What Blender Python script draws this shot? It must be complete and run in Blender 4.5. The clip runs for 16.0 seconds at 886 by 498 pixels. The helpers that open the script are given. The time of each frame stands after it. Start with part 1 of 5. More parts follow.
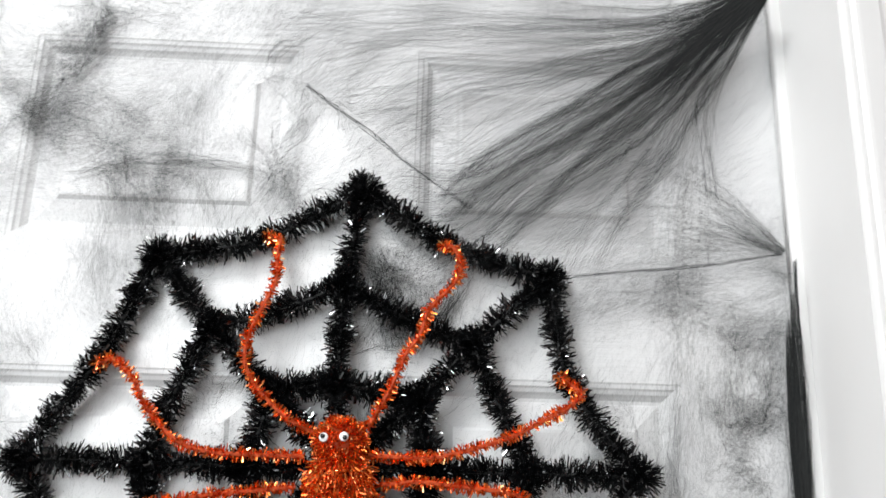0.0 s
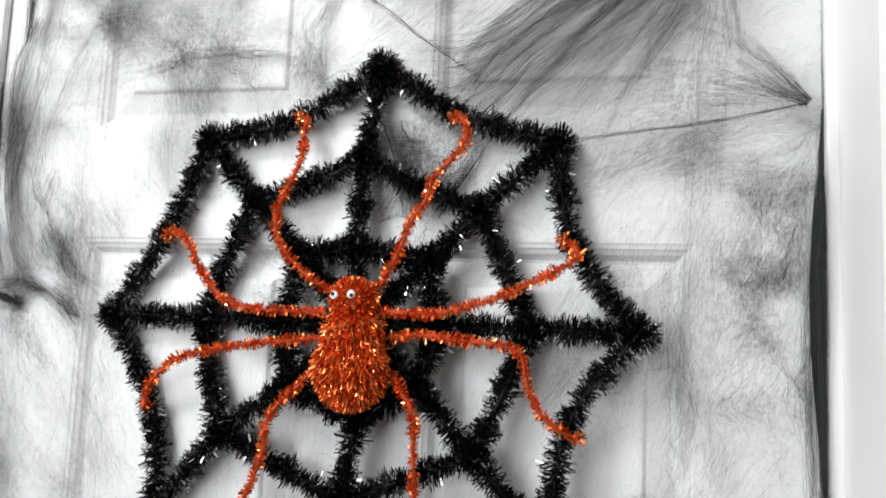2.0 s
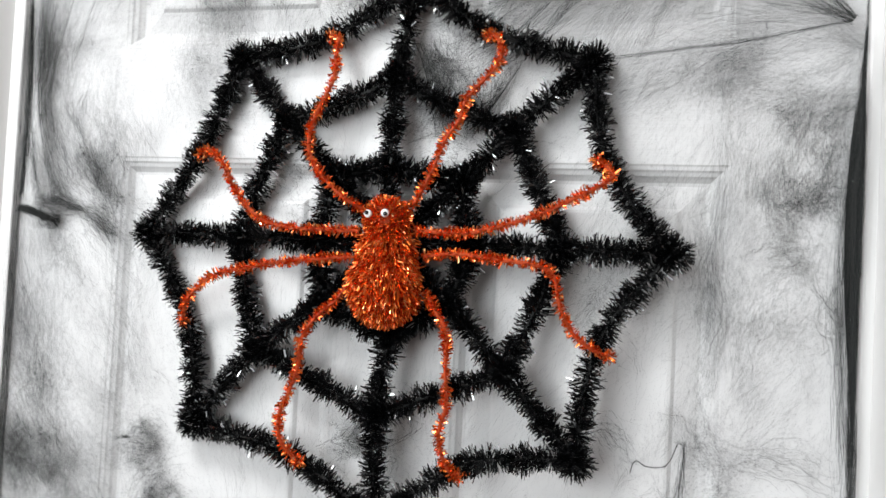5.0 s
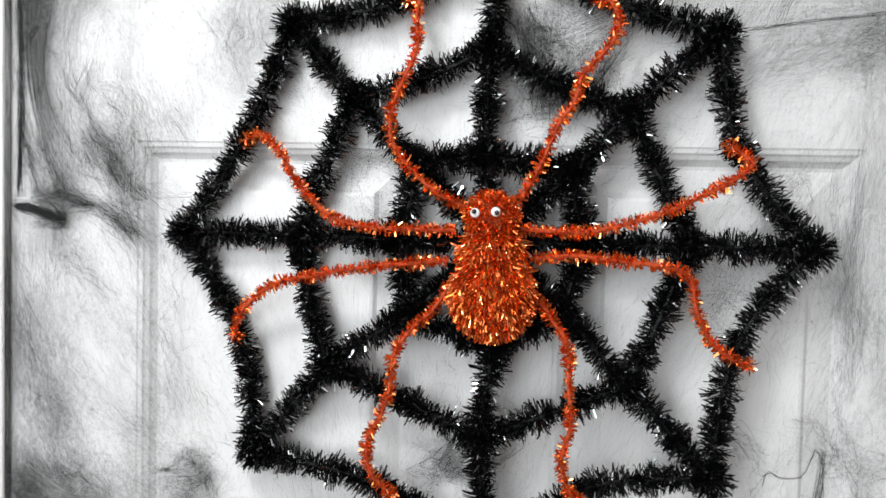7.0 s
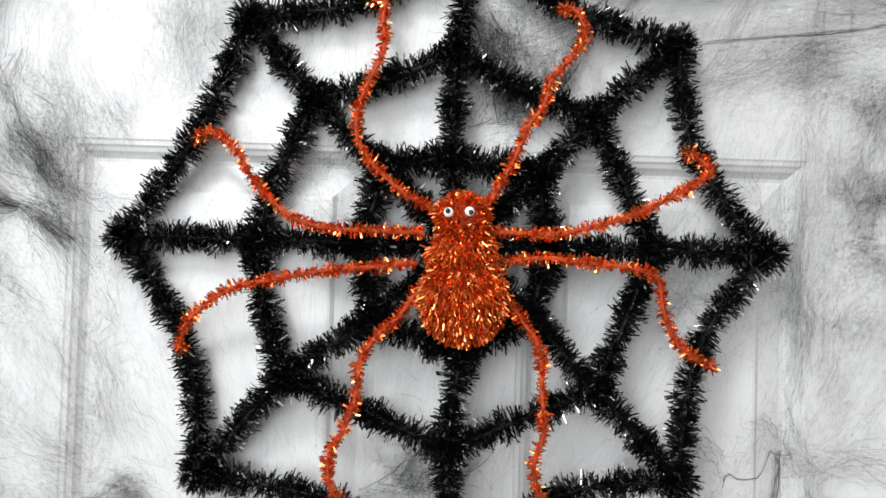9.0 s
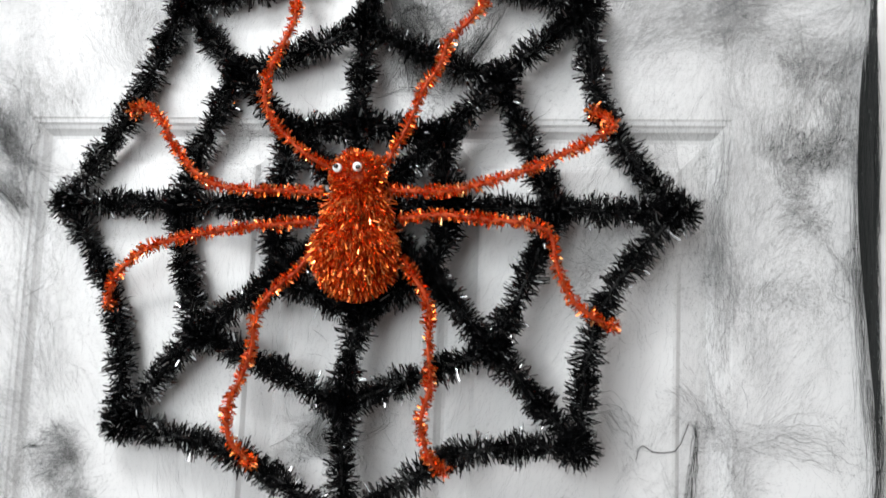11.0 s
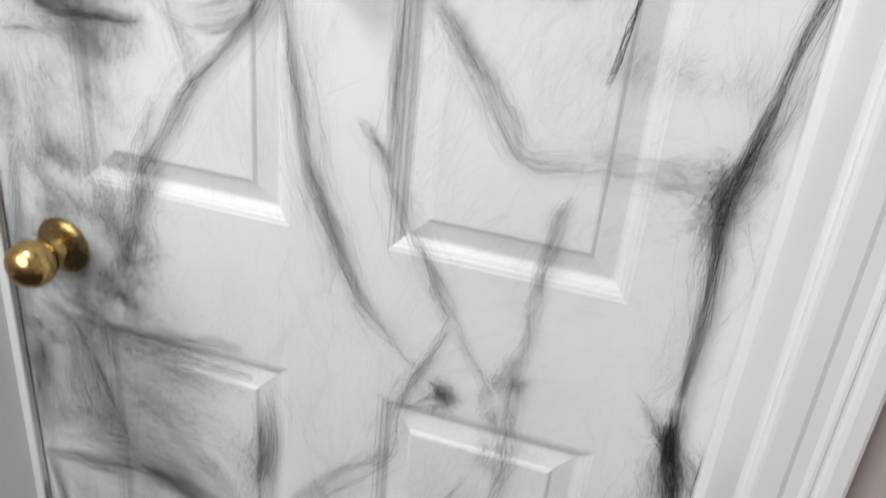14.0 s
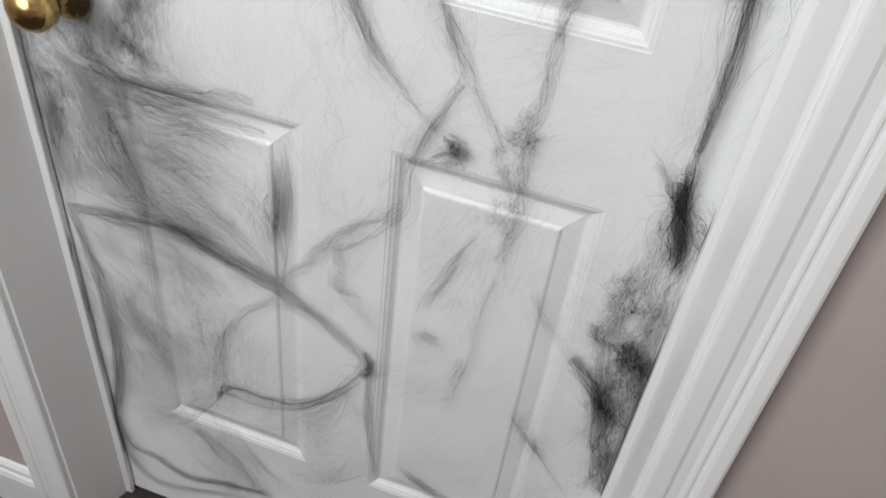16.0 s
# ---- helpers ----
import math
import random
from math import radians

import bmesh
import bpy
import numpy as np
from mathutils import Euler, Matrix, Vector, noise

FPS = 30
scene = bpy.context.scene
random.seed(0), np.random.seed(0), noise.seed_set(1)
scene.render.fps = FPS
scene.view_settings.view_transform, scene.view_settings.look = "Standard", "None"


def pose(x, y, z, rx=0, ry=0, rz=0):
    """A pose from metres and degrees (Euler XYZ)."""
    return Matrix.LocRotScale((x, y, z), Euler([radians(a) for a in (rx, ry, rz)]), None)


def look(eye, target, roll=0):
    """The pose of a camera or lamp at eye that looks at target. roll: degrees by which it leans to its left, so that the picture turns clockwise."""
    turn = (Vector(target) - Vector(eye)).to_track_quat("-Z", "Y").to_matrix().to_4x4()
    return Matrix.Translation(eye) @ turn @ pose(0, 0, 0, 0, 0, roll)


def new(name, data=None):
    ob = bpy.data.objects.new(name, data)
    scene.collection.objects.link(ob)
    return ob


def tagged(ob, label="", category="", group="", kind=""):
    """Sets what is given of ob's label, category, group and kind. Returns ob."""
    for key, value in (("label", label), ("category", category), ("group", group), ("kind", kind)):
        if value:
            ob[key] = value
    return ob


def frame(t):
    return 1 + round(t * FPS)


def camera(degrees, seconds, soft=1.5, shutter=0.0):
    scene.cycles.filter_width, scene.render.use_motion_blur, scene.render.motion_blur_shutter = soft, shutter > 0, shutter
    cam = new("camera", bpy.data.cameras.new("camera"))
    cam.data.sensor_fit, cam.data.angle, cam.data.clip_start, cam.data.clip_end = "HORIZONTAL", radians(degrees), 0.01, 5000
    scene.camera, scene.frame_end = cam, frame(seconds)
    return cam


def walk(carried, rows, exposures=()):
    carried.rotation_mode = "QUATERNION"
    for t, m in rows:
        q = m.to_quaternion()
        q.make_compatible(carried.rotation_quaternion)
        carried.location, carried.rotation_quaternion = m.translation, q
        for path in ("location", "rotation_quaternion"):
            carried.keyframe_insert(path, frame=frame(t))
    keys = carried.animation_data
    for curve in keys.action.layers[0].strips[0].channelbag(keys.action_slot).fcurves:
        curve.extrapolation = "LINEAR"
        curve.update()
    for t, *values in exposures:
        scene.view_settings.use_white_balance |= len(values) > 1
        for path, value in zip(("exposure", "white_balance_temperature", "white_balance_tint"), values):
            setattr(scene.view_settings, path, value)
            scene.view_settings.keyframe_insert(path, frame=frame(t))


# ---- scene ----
cam = camera(56.8, 16.0, soft=1.5, shutter=0.6)
PATH = [
    (0, (0.064, -0.666, 1.513), (0.137, 1.259, 2.049), 1.6),
    (0.5, (0.144, -0.664, 1.507), (-0.028, 1.257, 2.037), 3.1),
    (1, (0.208, -0.675, 1.509), (-0.122, 1.233, 2.009), 2.8),
    (1.5, (0.235, -0.679, 1.503), (-0.183, 1.247, 1.843), 2.6),
    (2, (0.238, -0.684, 1.502), (-0.213, 1.25, 1.734), 2.4),
    (2.5, (0.23, -0.684, 1.499), (-0.235, 1.255, 1.656), 2.4),
    (3, (0.23, -0.688, 1.497), (-0.245, 1.251, 1.608), 2.5),
    (3.5, (0.234, -0.691, 1.493), (-0.249, 1.248, 1.579), 2.8),
    (6, (0.204, -0.683, 1.491), (-0.286, 1.256, 1.518), 2.8),
    (6.5, (0.125, -0.648, 1.531), (-0.28, 1.309, 1.453), 1.6),
    (7, (0.05, -0.633, 1.536), (-0.182, 1.352, 1.453), 1.3),
    (7.5, (0.002, -0.629, 1.542), (-0.075, 1.367, 1.437), 1.1),
    (8, (-0.022, -0.631, 1.542), (0.015, 1.367, 1.452), 1.1),
    (8.5, (-0.03, -0.624, 1.521), (0.063, 1.374, 1.504), 1.6),
    (11, (0.158, -0.616, 1.426), (-0.111, 1.355, 1.628), 2.3),
    (11.5, (0.222, -0.632, 1.405), (-0.211, 1.32, 1.463), 3.0),
    (12, (0.245, -0.637, 1.396), (-0.214, 1.301, 1.207), 3.8),
    (12.5, (0.249, -0.647, 1.381), (-0.218, 1.257, 0.988), 4.8),
    (13, (0.26, -0.66, 1.376), (-0.195, 1.202, 0.805), 5.5),
    (13.5, (0.269, -0.659, 1.38), (-0.165, 1.136, 0.612), 6.0),
    (14, (0.29, -0.648, 1.365), (-0.174, 1.077, 0.466), 5.8),
    (14.5, (0.288, -0.651, 1.342), (-0.14, 1.0, 0.298), 6.6),
    (15, (0.291, -0.653, 1.332), (-0.106, 0.908, 0.146), 7.3),
    (15.5, (0.297, -0.658, 1.323), (-0.084, 0.845, 0.059), 7.5),
    (16, (0.298, -0.66, 1.321), (-0.077, 0.812, 0.02), 7.6),
]
walk(cam, [(t, look(eye, target, roll)) for t, eye, target, roll in PATH],
     [(0, 0.0), (3, 0.0), (7, -0.04), (11, -0.03), (13, -0.16), (14.5, -0.16), (16, -0.10)])

# ---- light ----
world = bpy.data.worlds.new("world")
world.use_nodes = True
world.node_tree.nodes["Background"].inputs["Color"].default_value = (0.75, 0.8, 0.9, 1)
world.node_tree.nodes["Background"].inputs["Strength"].default_value = 0.05
scene.world = world


def area_lamp(name, eye, target, size, power, colour):
    data = bpy.data.lights.new(name, "AREA")
    data.shape, data.size, data.energy, data.color = "DISK", size, power, colour
    ob = new(name, data)
    ob.matrix_world = look(eye, target)
    return ob


# added broad lamp, source unseen: soft light on the door from behind the camera
area_lamp("broad_front_light", (-0.66, -1.75, 1.75), (0.0, 0.0, 1.25), 1.7, 33.0, (0.925, 0.975, 1.0))
area_lamp("ceiling_lamp", (-0.36, -0.80, 2.33), (-0.22, -0.62, 1.0), 0.34, 12.0, (0.98, 0.99, 1.0))


# ---- materials ----
def material(name, base, rough=0.5, metal=0.0, spec=0.5):
    m = bpy.data.materials.new(name)
    m.use_nodes = True
    b = m.node_tree.nodes["Principled BSDF"]
    b.inputs["Base Color"].default_value = (*base, 1)
    b.inputs["Roughness"].default_value = rough
    b.inputs["Metallic"].default_value = metal
    b.inputs["Specular IOR Level"].default_value = spec
    return m, m.node_tree, b


def mapped(tree, scale, detail=6.0, rough=0.6, size=1.0):
    co = tree.nodes.new("ShaderNodeTexCoord")
    mp = tree.nodes.new("ShaderNodeMapping")
    mp.inputs["Scale"].default_value = scale
    nz = tree.nodes.new("ShaderNodeTexNoise")
    nz.inputs["Scale"].default_value = size
    nz.inputs["Detail"].default_value = detail
    nz.inputs["Roughness"].default_value = rough
    tree.links.new(co.outputs["Object"], mp.inputs["Vector"])
    tree.links.new(mp.outputs["Vector"], nz.inputs["Vector"])
    return nz.outputs["Fac"]


def ramp(tree, fac, stops):
    r = tree.nodes.new("ShaderNodeValToRGB")
    r.color_ramp.elements[0].position, r.color_ramp.elements[0].color = stops[0][0], (*stops[0][1], 1)
    r.color_ramp.elements[1].position, r.color_ramp.elements[1].color = stops[-1][0], (*stops[-1][1], 1)
    for p, c in stops[1:-1]:
        r.color_ramp.elements.new(p).color = (*c, 1)
    tree.links.new(fac, r.inputs["Fac"])
    return r.outputs["Color"]


def bump(tree, b, fac, strength, distance, normal=None):
    n = tree.nodes.new("ShaderNodeBump")
    n.inputs["Strength"].default_value = strength
    n.inputs["Distance"].default_value = distance
    tree.links.new(fac, n.inputs["Height"])
    if normal:
        tree.links.new(normal, n.inputs["Normal"])
    tree.links.new(n.outputs["Normal"], b.inputs["Normal"])
    return n.outputs["Normal"]


def paint(name, base, dirt, grain, depth=0.0009, rough=0.34):
    """Satin paint over moulded wood grain that runs along the axis with the small scale."""
    m, tree, b = material(name, base, rough)
    tree.links.new(ramp(tree, mapped(tree, (3, 3, 3), 4), [(0.3, dirt), (0.62, base)]), b.inputs["Base Color"])
    first = bump(tree, b, mapped(tree, grain, 5, 0.65), 0.32, depth)
    bump(tree, b, mapped(tree, (260, 260, 260), 2), 0.06, 0.0006, first)
    tree.links.new(ramp(tree, mapped(tree, (9, 9, 9), 3), [(0.3, (rough - 0.06,) * 3), (0.7, (rough + 0.1,) * 3)]), b.inputs["Roughness"])
    return m


WHITE, SOILED = (0.80, 0.80, 0.80), (0.755, 0.755, 0.75)
PAINT_UP = paint("white_paint_upright_grain", WHITE, SOILED, (210, 210, 5), rough=0.44)
PAINT_ACROSS = paint("white_paint_level_grain", WHITE, SOILED, (5, 210, 210), rough=0.44)
GLOSS, tree, b = material("white_gloss_trim", (0.80, 0.795, 0.785), 0.32)
tree.links.new(ramp(tree, mapped(tree, (5, 5, 1.5), 5), [(0.25, (0.775, 0.768, 0.757)), (0.7, (0.805, 0.80, 0.79))]), b.inputs["Base Color"])
bump(tree, b, mapped(tree, (45, 45, 9), 2), 0.12, 0.0008)

WALL, tree, b = material("pinkish_grey_wall_paint", (0.45, 0.385, 0.365), 0.75)
tree.links.new(ramp(tree, mapped(tree, (2.5, 2.5, 2.5), 5), [(0.3, (0.42, 0.358, 0.338)), (0.7, (0.475, 0.41, 0.39))]), b.inputs["Base Color"])
bump(tree, b, mapped(tree, (150, 150, 150), 4), 0.18, 0.001)

CEILING, tree, b = material("white_ceiling_paint", (0.78, 0.78, 0.77), 0.8)
tree.links.new(ramp(tree, mapped(tree, (4, 4, 4), 4), [(0.3, (0.75, 0.75, 0.74)), (0.7, (0.8, 0.8, 0.79))]), b.inputs["Base Color"])

CARPET, tree, b = material("dark_brown_carpet", (0.06, 0.05, 0.046), 0.95, 0, 0.1)
tree.links.new(ramp(tree, mapped(tree, (420, 420, 420), 5), [(0.25, (0.028, 0.023, 0.021)), (0.75, (0.10, 0.084, 0.077))]), b.inputs["Base Color"])
bump(tree, b, mapped(tree, (500, 500, 500), 3), 0.8, 0.004)

BRASS, tree, b = material("worn_brass", (0.62, 0.42, 0.16), 0.2, 1.0)
tree.links.new(ramp(tree, mapped(tree, (40, 40, 40), 6), [(0.28, (0.36, 0.22, 0.075)), (0.6, (0.66, 0.46, 0.19))]), b.inputs["Base Color"])
tree.links.new(ramp(tree, mapped(tree, (90, 90, 90), 4), [(0.3, (0.13,) * 3), (0.75, (0.34,) * 3)]), b.inputs["Roughness"])


def foil(name, dark, light, rough, metal, spec):
    m, tree, b = material(name, light, rough, metal, spec)
    g = tree.nodes.new("ShaderNodeNewGeometry")
    tree.links.new(ramp(tree, g.outputs["Random Per Island"], [(0.0, dark), (1.0, light)]), b.inputs["Base Color"])
    mul = tree.nodes.new("ShaderNodeMath")
    mul.operation, mul.inputs[1].default_value = "MULTIPLY", 7.31
    frac = tree.nodes.new("ShaderNodeMath")
    frac.operation = "FRACT"
    tree.links.new(g.outputs["Random Per Island"], mul.inputs[0])
    tree.links.new(mul.outputs[0], frac.inputs[0])
    tree.links.new(ramp(tree, frac.outputs[0], [(0.0, (rough * 0.35,) * 3), (1.0, (rough * 2.0,) * 3)]), b.inputs["Roughness"])
    return m


def lacquered(m):
    """A clear film over the foil, which reflects the lamps white."""
    m.node_tree.nodes["Principled BSDF"].inputs["Coat Weight"].default_value = 0.8
    m.node_tree.nodes["Principled BSDF"].inputs["Coat Roughness"].default_value = 0.07
    return m


BLACK_FOIL = lacquered(foil("black_tinsel_foil", (0.0015, 0.0015, 0.0018), (0.007, 0.0075, 0.008), 0.13, 0.0, 1.0))
ORANGE_FOIL = lacquered(foil("orange_tinsel_foil", (0.72, 0.095, 0.008), (1.0, 0.28, 0.04), 0.16, 0.9, 0.6))
BLACK_FOIL.node_tree.nodes["Principled BSDF"].inputs["Coat Weight"].default_value = 0.4
# a few strips in a hundred are coloured bright to stand for lamp glints
tree = ORANGE_FOIL.node_tree
g = tree.nodes.new("ShaderNodeNewGeometry")
tree.links.new(ramp(tree, g.outputs["Random Per Island"], [(0.0, (0.72, 0.095, 0.008)), (0.92, (1.0, 0.26, 0.035)), (0.935, (1.0, 0.48, 0.15)), (1.0, (1.0, 0.62, 0.28))]), tree.nodes["Principled BSDF"].inputs["Base Color"])
tree = BLACK_FOIL.node_tree
b = tree.nodes["Principled BSDF"]
g = tree.nodes.new("ShaderNodeNewGeometry")
# pale metallic strips put white sparkle into the black foil's colour
tree.links.new(ramp(tree, g.outputs["Random Per Island"], [(0.0, (0.0015, 0.0015, 0.0018)), (0.970, (0.007, 0.0075, 0.008)), (0.976, (0.50, 0.53, 0.53)), (1.0, (0.62, 0.64, 0.64))]), b.inputs["Base Color"])
tree.links.new(ramp(tree, g.outputs["Random Per Island"], [(0.0, (0, 0, 0)), (0.970, (0, 0, 0)), (0.976, (1, 1, 1)), (1.0, (1, 1, 1))]), b.inputs["Metallic"])
WIRE, _, _ = material("black_wire", (0.006, 0.006, 0.006), 0.6)
ORANGE_CORE, tree, b = material("orange_core_fabric", (0.50, 0.06, 0.006), 0.7)
tree.links.new(ramp(tree, mapped(tree, (300, 300, 300), 3), [(0.3, (0.32, 0.035, 0.004)), (0.7, (0.6, 0.085, 0.01))]), b.inputs["Base Color"])
EYE_WHITE, _, _ = material("white_plastic", (0.82, 0.82, 0.80), 0.25)
EYE_BLACK, _, _ = material("black_plastic", (0.008, 0.008, 0.008), 0.2)
FIBRE, tree, b = material("black_cobweb_fibre", (0.03, 0.031, 0.031), 0.9, 0, 0.15)
g = tree.nodes.new("ShaderNodeNewGeometry")
tree.links.new(ramp(tree, g.outputs["Random Per Island"], [(0.0, (0.012, 0.013, 0.013)), (1.0, (0.06, 0.062, 0.061))]), b.inputs["Base Color"])


# ---- builders ----
def mesh_of(name, bm, mat, smooth=False):
    bmesh.ops.recalc_face_normals(bm, faces=bm.faces)
    me = bpy.data.meshes.new(name)
    bm.to_mesh(me)
    bm.free()
    me.materials.append(mat)
    if smooth:
        me.shade_smooth()
    return me


def part(name, bm, mat, parent=None, label="", smooth=False):
    ob = new(name, mesh_of(name, bm, mat, smooth))
    ob.parent = parent
    return tagged(ob, label)


def raw(name, verts, faces, mat, parent=None, label=""):
    me = bpy.data.meshes.new(name)
    me.from_pydata(verts, [], faces)
    me.materials.append(mat)
    ob = new(name, me)
    ob.parent = parent
    return tagged(ob, label)


def box(bm, x0, y0, z0, x1, y1, z1, bevel=0.0):
    made = bmesh.ops.create_cube(bm, size=1.0, matrix=Matrix.Translation(((x0 + x1) / 2, (y0 + y1) / 2, (z0 + z1) / 2)) @ Matrix.Diagonal((x1 - x0, y1 - y0, z1 - z0, 1)))
    if bevel:
        edges = {e for v in made["verts"] for e in v.link_edges}
        bmesh.ops.bevel(bm, geom=list(edges), offset=bevel, segments=2, profile=0.5, affect="EDGES")
    return bm


def prism(outline, z0, z1):
    """An outline in x and y, drawn up from z0 to z1."""
    bm = bmesh.new()
    low = [bm.verts.new((x, y, z0)) for x, y in outline]
    high = [bm.verts.new((x, y, z1)) for x, y in outline]
    for i in range(len(outline)):
        j = (i + 1) % len(outline)
        bm.faces.new((low[i], low[j], high[j], high[i]))
    bm.faces.new(low)
    bm.faces.new(high)
    return bm


def turned(profile, steps=40):
    """A solid of revolution about the y axis from (radius, y) pairs."""
    bm = bmesh.new()
    rings = []
    for r, y in profile:
        if r < 1e-6:
            rings.append([bm.verts.new((0, y, 0))])
        else:
            rings.append([bm.verts.new((r * math.cos(a), y, r * math.sin(a))) for a in (2 * math.pi * k / steps for k in range(steps))])
    for a, c in zip(rings, rings[1:]):
        for k in range(steps):
            j = (k + 1) % steps
            if len(a) == 1 and len(c) > 1:
                bm.faces.new((a[0], c[k], c[j]))
            elif len(c) == 1 and len(a) > 1:
                bm.faces.new((a[k], a[j], c[0]))
            elif len(a) > 1:
                bm.faces.new((a[k], a[j], c[j], c[k]))
    return bm


# ---- the wall, the frame and the room ----
DOOR_X0, DOOR_X1, DOOR_Z0, DOOR_Z1 = -0.392, 0.391, -0.030, 1.985
STOP_X0, STOP_X1, STOP_Y = -0.3840, 0.3835, -0.012
JAMB_X0, JAMB_X1 = -0.396, 0.393
WALL_Y, WALL_BACK = -0.090, 0.055
CASE_X0, CASE_X1 = -0.425, 0.406
FLOOR, CEIL = -0.04, 2.36
X0, X1, Y0 = -1.55, 1.25, -2.1

bm = bmesh.new()
box(bm, X0, WALL_Y, FLOOR, CASE_X0 - 0.012, WALL_BACK, CEIL)
box(bm, CASE_X1 + 0.012, WALL_Y, FLOOR, X1, WALL_BACK, CEIL)
box(bm, CASE_X0 - 0.012, WALL_Y, 2.03, CASE_X1 + 0.012, WALL_BACK, CEIL)
tagged(part("wall_north", bm, WALL), "pinkish-grey painted wall round the door", "wall", kind="structure")
tagged(part("wall_south", box(bmesh.new(), X0, Y0 - 0.1, FLOOR, X1, Y0, CEIL), WALL), "pinkish-grey painted wall opposite the door", "wall", kind="structure")
tagged(part("wall_west", box(bmesh.new(), X0 - 0.1, Y0 - 0.1, FLOOR, X0, WALL_BACK, CEIL), WALL), "pinkish-grey painted side wall", "wall", kind="structure")
tagged(part("wall_east", box(bmesh.new(), X1, Y0 - 0.1, FLOOR, X1 + 0.1, WALL_BACK, CEIL), WALL), "pinkish-grey painted side wall", "wall", kind="structure")
tagged(part("ceiling", box(bmesh.new(), X0 - 0.1, Y0 - 0.1, CEIL, X1 + 0.1, WALL_BACK, CEIL + 0.1), CEILING), "plain white painted ceiling", "ceiling", kind="structure")
tagged(part("floor", box(bmesh.new(), X0 - 0.1, Y0 - 0.1, FLOOR - 0.1, X1 + 0.1, 0.5, FLOOR), CARPET), "dark brown floor covering at the door's foot", "floor", kind="structure")

# lining, stops and head
door_frame = tagged(new("door_frame"), "white gloss-painted door lining with stops", "door frame", kind="structure")
for lip, face, mouth, way in ((STOP_X0, JAMB_X0, CASE_X0 + 0.006, -1), (STOP_X1, JAMB_X1, CASE_X1 - 0.006, 1)):
    back = mouth + way * 0.016
    part("jamb", prism([(face, WALL_BACK), (face, STOP_Y + 0.001), (mouth, WALL_Y - 0.003), (back, WALL_Y - 0.003), (back, WALL_BACK)], FLOOR, 2.01), GLOSS, door_frame)
    part("stop", box(bmesh.new(), min(lip, face + way * 0.0015), STOP_Y, FLOOR, max(lip, face + way * 0.0015), -0.0012, 1.995, 0.0025), GLOSS, door_frame)
part("head", box(bmesh.new(), JAMB_X0, WALL_Y - 0.003, 1.998, JAMB_X1, WALL_BACK, 2.02, 0.0015), GLOSS, door_frame)
part("head_stop", box(bmesh.new(), STOP_X0, STOP_Y, 1.975, STOP_X1, -0.0012, 1.9975, 0.0025), GLOSS, door_frame)

# moulded casing, as distance from the inner edge and height above the wall
CASE = [(0, 0), (0, 0.0110), (0.003, 0.0135), (0.006, 0.0140), (0.022, 0.0140), (0.026, 0.0125), (0.036, 0.0128), (0.040, 0.0150), (0.0425, 0.0152),
        (0.044, 0.0142), (0.046, 0.0142), (0.048, 0.0165), (0.052, 0.0180), (0.063, 0.0185), (0.066, 0.0170), (0.067, 0.0140), (0.067, 0)]
for edge, way in ((CASE_X0, -1), (CASE_X1, 1)):
    ob = part("trim", prism([(edge + way * u, WALL_Y - h) for u, h in CASE], FLOOR, 2.028), GLOSS, None, "", False)
    tagged(ob, "white moulded casing beside the door", "door casing", kind="structure")
ob = part("trim", box(bmesh.new(), CASE_X0 - 0.067, WALL_Y - 0.02, 2.0285, CASE_X1 + 0.067, WALL_Y, 2.10, 0.003), GLOSS)
tagged(ob, "white casing over the door", "door casing", kind="structure")
BASE = [(0, 0), (0.016, 0), (0.016, 0.085), (0.013, 0.094), (0.010, 0.097), (0.009, 0.106), (0.005, 0.112), (0, 0.114)]
for x0, x1 in ((X0, CASE_X0 - 0.0673), (CASE_X1 + 0.0673, X1)):
    bm = bmesh.new()
    ends = [[bm.verts.new((x, WALL_Y - d, FLOOR + z)) for d, z in BASE] for x in (x0, x1)]
    for i in range(len(BASE)):
        j = (i + 1) % len(BASE)
        bm.faces.new((ends[0][i], ends[0][j], ends[1][j], ends[1][i]))
    bm.faces.new(ends[0])
    bm.faces.new(ends[1])
    tagged(part("baseboard", bm, GLOSS), "white moulded skirting along the wall", "baseboard", kind="structure")

# ---- the six-panel door ----
COLS = ((-0.275, -0.040), (0.062, 0.287))
ROWS_Z = ((0.241, 0.846), (1.014, 1.591), (1.695, 1.883))
THICK = 0.035
door = tagged(new("door_1"), "white six-panel moulded door with faint wood grain, closed", "door", kind="structure")
# inset and depth of the moulding round each panel
PANEL = [(0.0, 0.0), (0.0015, 0.0008), (0.0045, 0.0012), (0.0062, 0.0027), (0.0092, 0.0040), (0.0112, 0.0064), (0.0142, 0.0088), (0.0170, 0.0092),
         (0.0360, 0.0042), (0.0392, 0.0012), (0.0415, 0.0006)]


